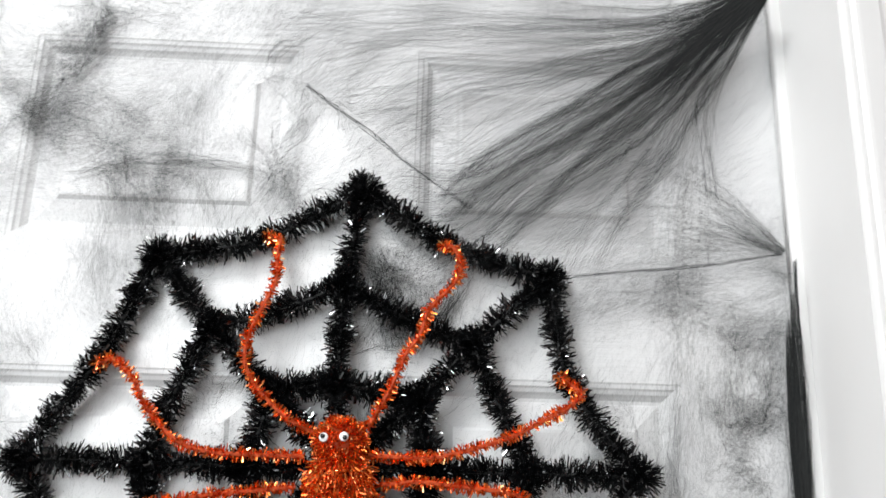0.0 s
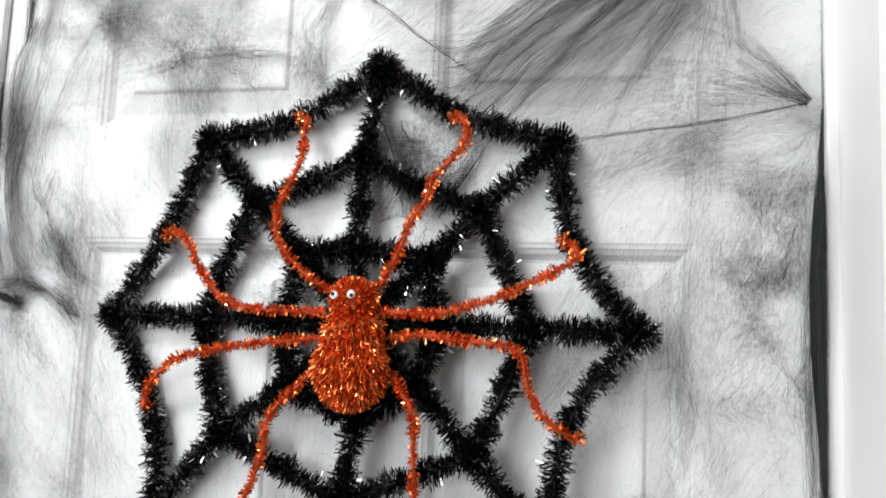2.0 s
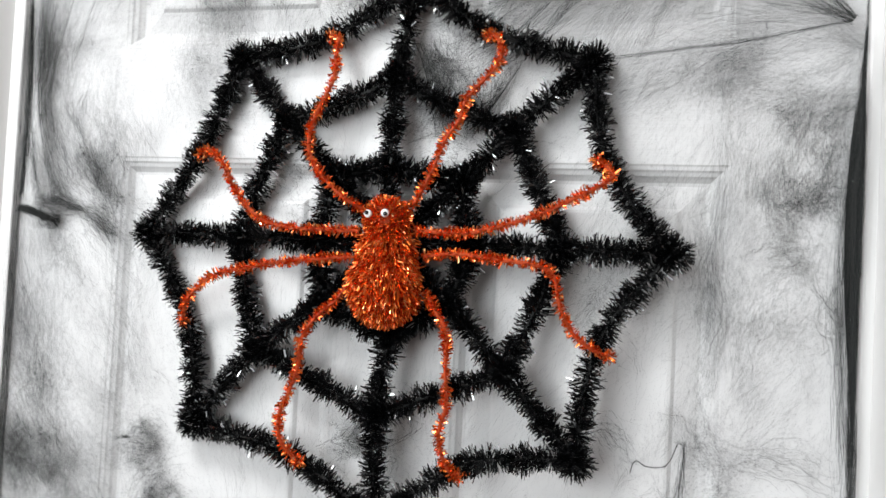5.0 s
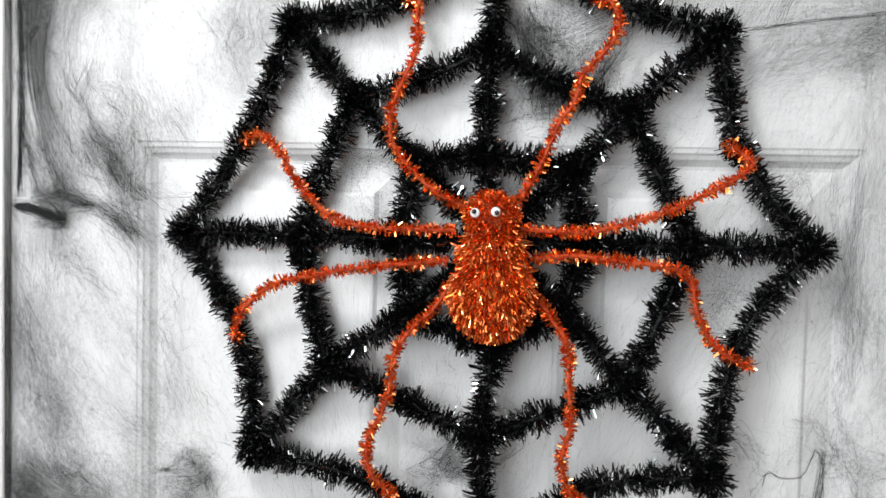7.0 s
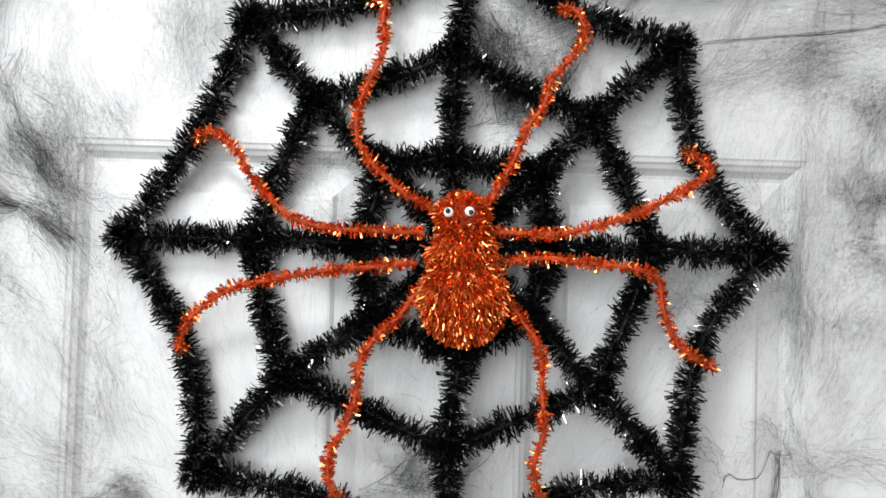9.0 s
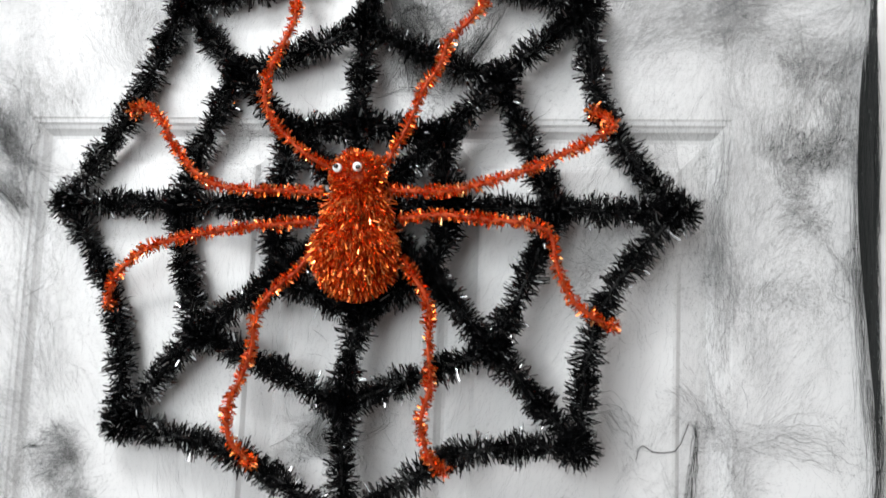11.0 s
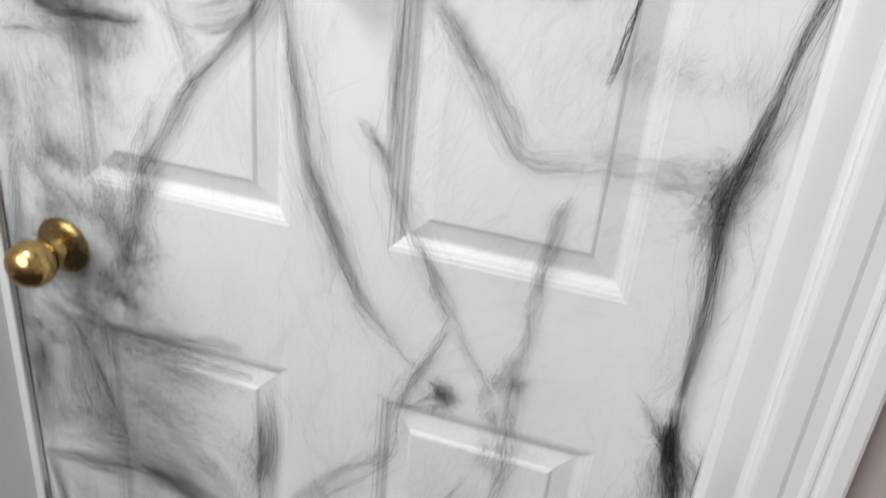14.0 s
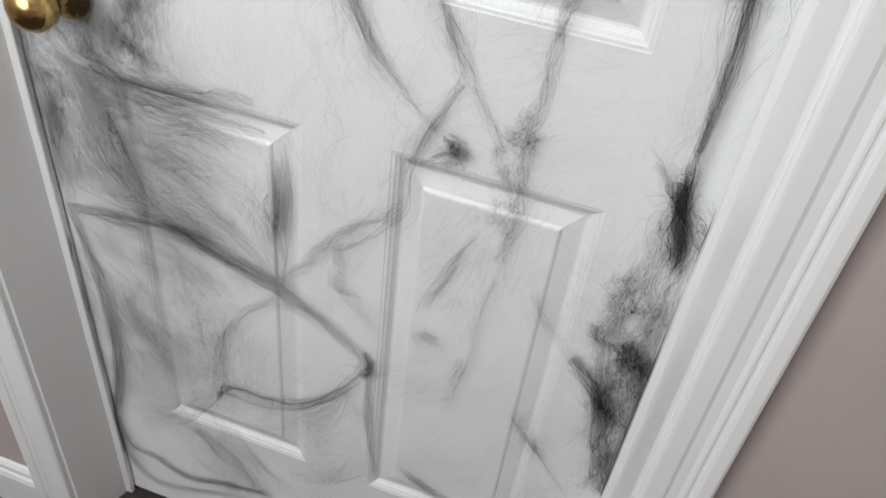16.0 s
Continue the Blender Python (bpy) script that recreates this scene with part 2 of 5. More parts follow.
def door_panel(x0, x1, z0, z1):
    bm = bmesh.new()
    rings = []
    for inset, deep in PANEL:
        rings.append([bm.verts.new(p) for p in ((x0 + inset, deep, z0 + inset), (x1 - inset, deep, z0 + inset), (x1 - inset, deep, z1 - inset), (x0 + inset, deep, z1 - inset))])
    for a, c in zip(rings, rings[1:]):
        for k in range(4):
            bm.faces.new((a[k], a[(k + 1) % 4], c[(k + 1) % 4], c[k]))
    bm.faces.new(rings[-1])
    back = [bm.verts.new((v.co.x, THICK, v.co.z)) for v in rings[0]]
    for k in range(4):
        bm.faces.new((rings[0][k], rings[0][(k + 1) % 4], back[(k + 1) % 4], back[k]))
    bm.faces.new(back)
    return part("panel", bm, PAINT_UP, door)


for z0, z1 in ROWS_Z:
    for x0, x1 in COLS:
        door_panel(x0, x1, z0, z1)
for x0, x1 in ((DOOR_X0, COLS[0][0]), (COLS[1][1], DOOR_X1)):
    part("stile", box(bmesh.new(), x0, 0, DOOR_Z0, x1, THICK, DOOR_Z1), PAINT_UP, door)
for z0, z1 in ROWS_Z:
    part("centre_stile", box(bmesh.new(), COLS[0][1], 0, z0, COLS[1][0], THICK, z1), PAINT_UP, door)
for z0, z1 in ((DOOR_Z0, 0.241), (0.846, 1.014), (1.591, 1.695), (1.883, DOOR_Z1)):
    part("rail", box(bmesh.new(), COLS[0][0], 0, z0, COLS[1][1], THICK, z1), PAINT_ACROSS, door)

# brass knob on its rose
KNOB = (-0.310, 0, 0.930)
knob = tagged(new("door_knob"), "round polished brass door knob on a tarnished rose", "door knob")
knob.location = KNOB
part("rose", turned([(0, -0.0005), (0.0325, -0.0005), (0.0330, -0.0020), (0.0318, -0.0042), (0.0280, -0.0062), (0.0215, -0.0078), (0.0150, -0.0086), (0.0118, -0.0105), (0, -0.0110)]), BRASS, knob, "tarnished brass backplate", True)
part("neck", turned([(0, -0.0095), (0.0128, -0.0100), (0.0128, -0.0125), (0.0098, -0.0150), (0.0092, -0.0240), (0.0112, -0.0285), (0, -0.0290)]), BRASS, knob, "", True)
part("knob", turned([(0, -0.0280), (0.0105, -0.0284), (0.0170, -0.0305), (0.0222, -0.0350), (0.0252, -0.0415), (0.0262, -0.0490), (0.0250, -0.0570), (0.0212, -0.0640), (0.0150, -0.0690), (0.0078, -0.0712), (0, -0.0716)]), BRASS, knob, "polished brass ball", True)

# ---- tinsel ----
rng = np.random.default_rng(7)


def smooth_path(points, step):
    """Evenly spaced points on a Catmull-Rom curve."""
    p = np.array(points, float)
    p = np.vstack([2 * p[0] - p[1], p, 2 * p[-1] - p[-2]])
    out = []
    for i in range(1, len(p) - 2):
        t = np.linspace(0, 1, 24, endpoint=False)[:, None]
        a, b0, c, d = p[i - 1], p[i], p[i + 1], p[i + 2]
        out.append(0.5 * (2 * b0 + (c - a) * t + (2 * a - 5 * b0 + 4 * c - d) * t ** 2 + (3 * b0 - a - 3 * c + d) * t ** 3))
    out = np.vstack(out + [p[-2:-1]])
    far = np.r_[0, np.cumsum(np.linalg.norm(np.diff(out, axis=0), axis=1))]
    s = np.linspace(0, far[-1], max(3, int(far[-1] / step) + 1))
    return np.stack([np.interp(s, far, out[:, k]) for k in range(out.shape[1])], 1), far[-1]


def unit(v):
    return v / np.maximum(np.linalg.norm(v, axis=-1, keepdims=True), 1e-9)


def strips(base, way, length, width):
    """Narrow foil strips that stand on base points and bend once on their way out."""
    n = len(base)
    side = unit(np.cross(way, rng.normal(size=(n, 3)))) * width[:, None] / 2
    bend = unit(way + 0.28 * rng.normal(size=(n, 3)))
    mid = base + way * length[:, None] * 0.55
    end = mid + bend * length[:, None] * 0.45
    v = np.stack([base - side, base + side, mid + side, mid - side, end + side * 0.85, end - side * 0.85], 1).reshape(-1, 3)
    k = 6 * np.arange(n)[:, None]
    f = np.concatenate([k + [0, 1, 2, 3], k + [3, 2, 4, 5]])
    return v, f


def tinsel_tube(name, points, radius, per_metre, width, foil_mat, core_mat, core, parent, label=""):
    """A wire wound with foil strips that stand off it all round."""
    path, length = smooth_path(points, 0.004)
    n = int(length * per_metre)
    s = rng.random(n) * (len(path) - 1)
    i = np.minimum(s.astype(int), len(path) - 2)
    base = path[i] + (path[i + 1] - path[i]) * (s - i)[:, None]
    along = unit(path[i + 1] - path[i])
    way = rng.normal(size=(n, 3))
    way = unit(way - (way * along).sum(1, keepdims=True) * along)
    lean = 0.35 * np.sin(s * 0.5 + rng.random() * 6) + 0.25 * rng.normal(size=n)
    way = unit(way + along * lean[:, None])
    uneven = 1 + 0.14 * np.sin(s * 0.7 + rng.random() * 6) + 0.1 * np.sin(s * 1.9)
    v, f = strips(base, way, radius * uneven * rng.uniform(0.62, 1.08, n), width * rng.uniform(0.6, 1.25, n))
    # wire
    ring = [(math.cos(a), math.sin(a)) for a in (2 * math.pi * k / 6 for k in range(6))]
    t = unit(np.gradient(path, axis=0))
    u = unit(np.cross(t, np.array([0.31, 0.9, 0.2])))
    w = np.cross(t, u)
    wire = np.concatenate([path + core * (c * u + q * w) for c, q in ring], 0)
    m = len(path)
    wf = [(k * m + r, ((k + 1) % 6) * m + r, ((k + 1) % 6) * m + r + 1, k * m + r + 1) for k in range(6) for r in range(m - 1)]
    ob = raw(name, np.concatenate([v, wire]).tolist(), f.tolist() + [tuple(len(v) + q for q in face) for face in wf], foil_mat, parent, label)
    ob.data.materials.append(core_mat)
    ob.data.polygons.foreach_set("material_index", np.r_[np.zeros(len(f), int), np.ones(len(wf), int)])
    return ob


def tuft(name, centre, size, n, length, width, foil_mat, parent, label="", flat=(1, 1, 1)):
    way = unit(rng.normal(size=(n, 3)))
    base = np.array(centre) + way * np.array(size)
    out = unit(way / np.maximum(np.array(size), 1e-4) + 80 * 0.35 * rng.normal(size=(n, 3)))
    v, f = strips(base, out, length * rng.uniform(0.6, 1.2, n), width * rng.uniform(0.6, 1.3, n))
    return raw(name, v.tolist(), f.tolist(), foil_mat, parent, label)


def web_y(x, z):
    """The web hangs a little forward of the door, further at its foot, and leans against it on the knob's side."""
    return min(-0.011, -0.027 + 0.05 * (z - 1.52) + 0.012 * (x - 0.02) + 0.13 * max(0.0, -x))


NODES = {
    "T": (0.021, 1.743),
    "UL": (-0.143, 1.681),
    "UR": (0.177, 1.672),
    "R": (0.244, 1.517),
    "L": (-0.229, 1.518),
    "LL": (-0.167, 1.347),
    "LR": (0.177, 1.351),
    "B": (0.017, 1.286),
    "mT": (0.011, 1.660),
    "mUL": (-0.093, 1.623),
    "mUR": (0.113, 1.614),
    "mL": (-0.134, 1.518),
    "mR": (0.158, 1.517),
    "mLL": (-0.109, 1.418),
    "mLR": (0.117, 1.415),
    "mB": (0.010, 1.371),
    "iT": (0.009, 1.581),
    "iUL": (-0.043, 1.574),
    "iUR": (0.074, 1.571),
    "iL": (-0.057, 1.517),
    "iR": (0.083, 1.517),
    "iLL": (-0.045, 1.462),
    "iLR": (0.067, 1.468),
    "iB": (0.018, 1.440),
    "C": (0.016, 1.516),
}
LEGS = []
LEGS.append([(-0.004, 1.542), (-0.026, 1.553), (-0.049, 1.574), (-0.060, 1.593), (-0.059, 1.613), (-0.052, 1.634), (-0.043, 1.656), (-0.044, 1.681), (-0.043, 1.694), (-0.053, 1.697)])
LEGS.append([(0.035, 1.547), (0.050, 1.574), (0.062, 1.603), (0.072, 1.617), (0.078, 1.637), (0.097, 1.660), (0.103, 1.676), (0.097, 1.691), (0.090, 1.694)])
LEGS.append([(-0.011, 1.525), (-0.044, 1.525), (-0.085, 1.527), (-0.110, 1.537), (-0.132, 1.558), (-0.145, 1.578), (-0.162, 1.594), (-0.176, 1.591)])
LEGS.append([(0.037, 1.527), (0.078, 1.526), (0.102, 1.530), (0.139, 1.542), (0.171, 1.558), (0.191, 1.570), (0.197, 1.578), (0.184, 1.589)])
LEGS.append([(-0.015, 1.503), (-0.043, 1.500), (-0.084, 1.495), (-0.126, 1.487), (-0.147, 1.481), (-0.167, 1.468), (-0.179, 1.455), (-0.184, 1.438)])
LEGS.append([(0.046, 1.506), (0.078, 1.509), (0.110, 1.506), (0.139, 1.503), (0.155, 1.496), (0.161, 1.472), (0.171, 1.452), (0.186, 1.440), (0.199, 1.435)])
LEGS.append([(-0.015, 1.483), (-0.026, 1.466), (-0.041, 1.452), (-0.053, 1.433), (-0.055, 1.408), (-0.064, 1.384), (-0.072, 1.371), (-0.071, 1.345), (-0.055, 1.327)])
LEGS.append([(0.050, 1.478), (0.060, 1.465), (0.072, 1.445), (0.074, 1.413), (0.076, 1.389), (0.070, 1.364), (0.077, 1.339), (0.087, 1.331)])


def node(k):
    x, z = NODES[k]
    return (x, web_y(x, z), z)


def bowed(a, b0, sag):
    """From node to node with a slight bow and uneven wire."""
    a, b0 = np.array(node(a)), np.array(node(b0))
    mid = (a + b0) / 2 + np.array([0.02 - (a[0] + b0[0]) / 2, 0, 1.52 - (a[2] + b0[2]) / 2]) * sag + rng.normal(size=3) * (0.002, 0.001, 0.002)
    over = unit(b0 - a) * 0.003
    return [a - over, mid, b0 + over]


web = tagged(new("tinsel_web"), "black tinsel spider web ornament hung on the door", "web ornament")
AROUND = ["T", "UR", "R", "LR", "B", "LL", "L", "UL"]
SAG = (0.05, 0.11, 0.10, 0.09, 0.07, 0.07, 0.04, 0.08)
for k, a in enumerate(AROUND):
    b0 = AROUND[(k + 1) % 8]
    tinsel_tube("rim", bowed(a, b0, SAG[k]), 0.0134, 12000, 0.0013, BLACK_FOIL, WIRE, 0.0016, web)
    tinsel_tube("middle_ring", bowed("m" + a, "m" + b0, 0.0), 0.0134, 13000, 0.0013, BLACK_FOIL, WIRE, 0.0016, web)
    tinsel_tube("inner_ring", bowed("i" + a, "i" + b0, 0.0), 0.0150, 14500, 0.0013, BLACK_FOIL, WIRE, 0.0016, web)
    tinsel_tube("spoke", [node(a), node("m" + a), node("i" + a), node("C")], 0.0134, 13000, 0.0013, BLACK_FOIL, WIRE, 0.0016, web)
    tuft("tip", node(a), (0.009, 0.005, 0.009), 520, 0.0095, 0.0011, BLACK_FOIL, web)
    tuft("inner_knot", node("i" + a), (0.008, 0.004, 0.008), 420, 0.0100, 0.0011, BLACK_FOIL, web)
    tuft("knot", node("m" + a), (0.009, 0.004, 0.009), 420, 0.0090, 0.0011, BLACK_FOIL, web)

spider = tagged(new("tinsel_spider"), "orange tinsel spider ornament with plastic eyes on the web", "spider ornament")
HEAD, BODY = (0.0163, -0.047, 1.5351), (0.0179, -0.050, 1.4828)


def egg(centre, size):
    bm = bmesh.new()
    bmesh.ops.create_uvsphere(bm, u_segments=24, v_segments=16, radius=1.0, matrix=Matrix.Translation(centre) @ Matrix.Diagonal((*size, 1)))
    return bm


WAIST = tuple((a + c) / 2 for a, c in zip(HEAD, BODY))
part("abdomen_core", egg(BODY, (0.0255, 0.019, 0.028)), ORANGE_CORE, spider, "", True)
part("head_core", egg(HEAD, (0.016, 0.013, 0.015)), ORANGE_CORE, spider, "", True)


def shaggy(name, centre, size, n, length, droop):
    """Foil strips laid over an egg shape, most of them hanging down."""
    way = unit(rng.normal(size=(n, 3)))
    base = np.array(centre) + way * np.array(size)
    out = unit(unit(way / np.array(size)) * 0.9 + np.array([0, 0, -droop]) + 0.45 * rng.normal(size=(n, 3)))
    v, f = strips(base, out, length * rng.uniform(0.6, 1.3, n), 0.0010 * rng.uniform(0.6, 1.3, n))
    return raw(name, v.tolist(), f.tolist(), ORANGE_FOIL, spider)


shaggy("abdomen", BODY, (0.0265, 0.020, 0.0285), 6600, 0.0090, 1.6)
shaggy("thorax", WAIST, (0.021, 0.016, 0.020), 2600, 0.0085, 1.3)
shaggy("head", HEAD, (0.016, 0.013, 0.015), 2600, 0.0060, 0.2)
for pts in LEGS:
    n = len(pts)
    rise = [0.010 * math.sin(math.pi * min(1, 1.25 * k / (n - 1))) for k in range(n)]
    tinsel_tube("leg", [(x, web_y(x, z) - 0.013 - h + (0.006 if k == n - 1 else 0), z) for k, ((x, z), h) in enumerate(zip(pts, rise))], 0.0063, 6600, 0.0012, ORANGE_FOIL, ORANGE_CORE, 0.0016, spider)
    x, z = pts[-1]
    tuft("leg_tip", (x, web_y(x, z) - 0.005, z), (0.0020, 0.006, 0.0020), 70, 0.0055, 0.0011, ORANGE_FOIL, spider)
for ex, ez, turn in ((0.0054, 1.5380, 2.2), (0.0197, 1.5390, -0.6)):
    eye = part("eye", turned([(0, -0.0010), (0.0037, -0.0010), (0.0040, -0.0022), (0.0037, -0.0036), (0.0030, -0.0042), (0, -0.0043)], 24), EYE_WHITE, spider, "white googly eye", True)
    eye.location = (ex, -0.0615, ez)
    eye.scale = (0.86, 0.95, 0.86)
    pupil = part("pupil", turned([(0, -0.0040), (0.0019, -0.0040), (0.0020, -0.0048), (0.0017, -0.0053), (0, -0.0054)], 20), EYE_BLACK, eye, "black pupil", True)
    pupil.location = (0.0013 * math.cos(turn), 0, 0.0013 * math.sin(turn))

# ---- stretched cobweb ----
cobweb = tagged(new("stretch_cobweb"), "black stretchy cobweb pulled thin across the white door", "cobweb")
HEAP = {}


def ribbons(name, x, y, z, half):
    """Thin fibres: rows of points become narrow bands."""
    if name not in ("thread", "edge_band", "corner_fan"):
        # the stretched wool is thick and thin in small patches
        cx, cz = x[:, x.shape[1] // 2], z[:, z.shape[1] // 2]
        wool = np.array([noise.noise((a * 34, c * 34, 5)) + 0.7 * noise.noise((a * 85, c * 85, 9)) for a, c in zip(cx, cz)])
        keep = wool > rng.uniform(-0.5, 0.22, len(wool))
        x, y, z, half = x[keep], y[keep], z[keep], 1.4 * half[keep]
    x = np.clip(x, STOP_X0 + 0.0015, STOP_X1 - 0.0015)
    z = np.clip(z, FLOOR + 0.004, 1.972)
    y = np.minimum(y, -0.0015)
    dx, dz = np.gradient(x, axis=1), np.gradient(z, axis=1)
    size = np.maximum(np.hypot(dx, dz), 1e-6)
    ox, oz = -dz / size * half, dx / size * half
    v = np.stack([np.stack([x + ox, y, z + oz], -1), np.stack([x - ox, y, z - oz], -1)], 2)
    n, m = x.shape
    at = (np.arange(n)[:, None] * m + np.arange(m - 1)[None]) * 2
    f = np.stack([at, at + 1, at + 3, at + 2], -1).reshape(-1, 4)
    heap = HEAP.setdefault(name, [[], [], 0])
    heap[0].append(v.reshape(-1, 3))
    heap[1].append(f + heap[2])
    heap[2] += n * m * 2


def tangle(name, path, wide, n, fibre, y0):
    """Short curled fibres in clumps along a line, which mottle it."""
    m = 7
    clumps = rng.random(4 + n // 12)
    at = np.clip(clumps[rng.integers(0, len(clumps), n)] + 0.03 * rng.normal(size=n), 0, 1) * (len(path) - 1)
    px, pz = (np.interp(at, np.arange(len(path)), path[:, k]) for k in (0, 1))
    d = unit(np.gradient(path, axis=0))
    lean = np.interp(at, np.arange(len(path)), np.unwrap(np.arctan2(d[:, 1], d[:, 0])))
    a = lean + 0.8 * rng.normal(size=n)
    a = a[:, None] + (rng.normal(size=n) * 1.2)[:, None] * np.linspace(-0.5, 0.5, m)[None]
    step = (rng.uniform(0.006, 0.026, n) / (m - 1))[:, None]
    x = (px + wide * 0.9 * rng.normal(size=n))[:, None] + np.cumsum(np.cos(a) * step, 1)
    z = (pz + wide * 0.9 * rng.normal(size=n))[:, None] + np.cumsum(np.sin(a) * step, 1)
    ribbons(name, x, np.full_like(x, y0), z, fibre * 0.0005 * rng.uniform(0.3, 1.0, (n, 1)) * np.ones_like(x))


def bundle(name, points, w0, w1, n, fibre, y0, y1, wander, rag):
    """Fibres drawn out along a guide line from spread w0 to spread w1: gathered in wisps, wandering, most of them broken off on the way."""
    path, length = smooth_path(points, 0.008)
    m = int(np.clip(len(path), 10, 40))
    n = int(n * {"strand": 0.6, "drawn_line": 0.78, "edge_band": 0.85}.get(name, 1.0))
    loose = name not in ("thread", "edge_band", "drawn_line")
    broken = np.where(rng.random(n) < {"corner_fan": 0.25, "thread": 0.15, "edge_band": 0.15}.get(name, 0.75), rng.uniform(0.25, 0.9, n), rng.random(n) * rag)
    start = rng.random(n) * broken if name != "corner_fan" else 0.15 * rng.random(n) * broken
    if (loose or name == "drawn_line") and name != "corner_fan":
        knots = rng.random(2 + int(length / 0.04))
        near = knots[rng.integers(0, len(knots), n)] + 0.05 * rng.normal(size=n)
        start = np.where(broken > 0.3, np.clip(near - 0.5 * (1 - broken), 0, broken), start)
    stop = start + 1 - broken
    fibre *= 0.62 if name == "drawn_line" else 1.0
    t = start[:, None] + (stop - start)[:, None] * np.linspace(0, 1, m)[None]
    s = t * (len(path) - 1)
    px, pz = (np.interp(s, np.arange(len(path)), path[:, k]) for k in (0, 1))
    d = unit(np.gradient(path, axis=0))
    nx, nz = (np.interp(s, np.arange(len(path)), q) for q in (-d[:, 1], d[:, 0]))
    wide = (w0 + (w1 - w0) * t) * (1 + (0.06 if name == "corner_fan" else 0.35 if loose else 0.45 if name == "drawn_line" else 0.15) * np.sin(2 * math.pi * (t * 1.7 * max(1, length / 0.2) + rng.random())))
    wisps = 12 if name == "corner_fan" else 6 + n // 4 if name == "edge_band" else 3 + n // 14
    which = rng.integers(0, wisps, n)
    lane = rng.normal(size=wisps) * np.where(rng.random(wisps) < 0.3, 1.7 if loose else 0.9, 0.6)
    lane = rng.uniform(-1.5, 1.5, wisps) if name == "corner_fan" else np.clip(lane, -1.3, 1.3)
    off = wide * (lane[which] + rng.normal(size=n) * {"corner_fan": 0.13, "wisp": 0.4, "thread": 0.5, "edge_band": 0.3, "drawn_line": 0.5}.get(name, 0.24))[:, None]
    if name == "corner_fan":
        wander *= 0.45
    for turns, share in ((1.1, 0.9), (2.6, 0.5), (6.0, 0.2)):
        own = turns * rng.uniform(0.6, 1.4, wisps)[which][:, None] * t * max(1, length / 0.15)
        off += wander * share * np.sin(2 * math.pi * (own + rng.random(wisps)[which][:, None] + 0.12 * rng.normal(size=n)[:, None])) * np.minimum(1, 0.15 + 3 * t)
    off += 0.25 * wander * np.sin(2 * math.pi * (9 * t * length / 0.15 + rng.random(n)[:, None]))
    if loose:
        stray = np.where(rng.random(n) < 0.15, rng.normal(size=n) * 0.3, rng.normal(size=n) * 0.04)
        off += (stray * (0.3 if name == "corner_fan" else 1.0) * min(length, 0.07))[:, None] * np.maximum(t - start[:, None], 0)
    y = y0 + (y1 - y0) * t + rng.normal(size=n)[:, None] * 0.0015
    half = fibre * 0.0005 * rng.uniform(0.3, 1.1, n)[:, None] * (0.75 + 0.5 * np.sin(2 * math.pi * (2.2 * t + rng.random(n)[:, None])) ** 2)
    if loose and name != "corner_fan":
        tangle(name, path, 1.2 * max(w0, w1), int(0.6 * n), fibre, y1)
    if name == "drawn_line":
        flank = 1.8 * max(w0, w1) + 0.0015
        off[::2] += (flank * rng.normal(size=len(off[::2])))[:, None] * (0.3 + np.sin(math.pi * t[::2]))
        tangle(name, path, flank, n // 2, fibre, y1)
    if name == "corner_fan":
        half = half * (0.7 + 1.6 * np.exp(-6 * t))
    ribbons(name, px + nx * off, y, pz + nz * off, half)


bundle("corner_fan", [(0.356, 1.926), (0.260, 1.849), (0.188, 1.810), (0.108, 1.763), (0.041, 1.764)], 0.006, 0.03, 299, 0.13, -0.055, -0.014, 0.004, 0.15)
bundle("corner_fan", [(0.356, 1.926), (0.272, 1.829), (0.211, 1.778), (0.150, 1.739), (0.109, 1.701), (0.050, 1.675)], 0.006, 0.022, 345, 0.14, -0.055, -0.014, 0.004, 0.15)
bundle("corner_fan", [(0.356, 1.926), (0.285, 1.875), (0.189, 1.845), (0.107, 1.814), (0.009, 1.747)], 0.006, 0.04, 229, 0.11, -0.055, -0.014, 0.004, 0.15)
bundle("corner_fan", [(0.356, 1.926), (0.285, 1.886), (0.188, 1.866), (0.092, 1.850), (-0.025, 1.835)], 0.006, 0.035, 172, 0.11, -0.055, -0.014, 0.004, 0.15)
bundle("corner_fan", [(0.356, 1.926), (0.261, 1.890), (0.165, 1.887), (0.042, 1.887), (-0.082, 1.870)], 0.006, 0.03, 172, 0.093, -0.055, -0.014, 0.004, 0.15)
bundle("corner_fan", [(0.356, 1.926), (0.262, 1.907), (0.139, 1.913), (0.010, 1.918), (-0.097, 1.937)], 0.006, 0.04, 195, 0.093, -0.055, -0.014, 0.004, 0.15)
bundle("corner_fan", [(0.356, 1.926), (0.287, 1.833), (0.235, 1.768), (0.194, 1.717), (0.157, 1.660)], 0.006, 0.03, 229, 0.11, -0.055, -0.014, 0.004, 0.15)
bundle("corner_fan", [(0.356, 1.926), (0.297, 1.838), (0.264, 1.770), (0.239, 1.708), (0.226, 1.644)], 0.006, 0.036, 114, 0.085, -0.055, -0.014, 0.004, 0.15)
bundle("corner_fan", [(0.356, 1.926), (0.307, 1.849), (0.287, 1.776), (0.278, 1.710), (0.267, 1.627)], 0.006, 0.03, 80, 0.085, -0.055, -0.014, 0.004, 0.15)
bundle("thread", [(0.358, 1.930), (0.318, 1.868), (0.307, 1.818), (0.314, 1.766), (0.317, 1.740)], 0.003, 0.004, 30, 0.11, -0.05, -0.02, 0.0015, 0.1)
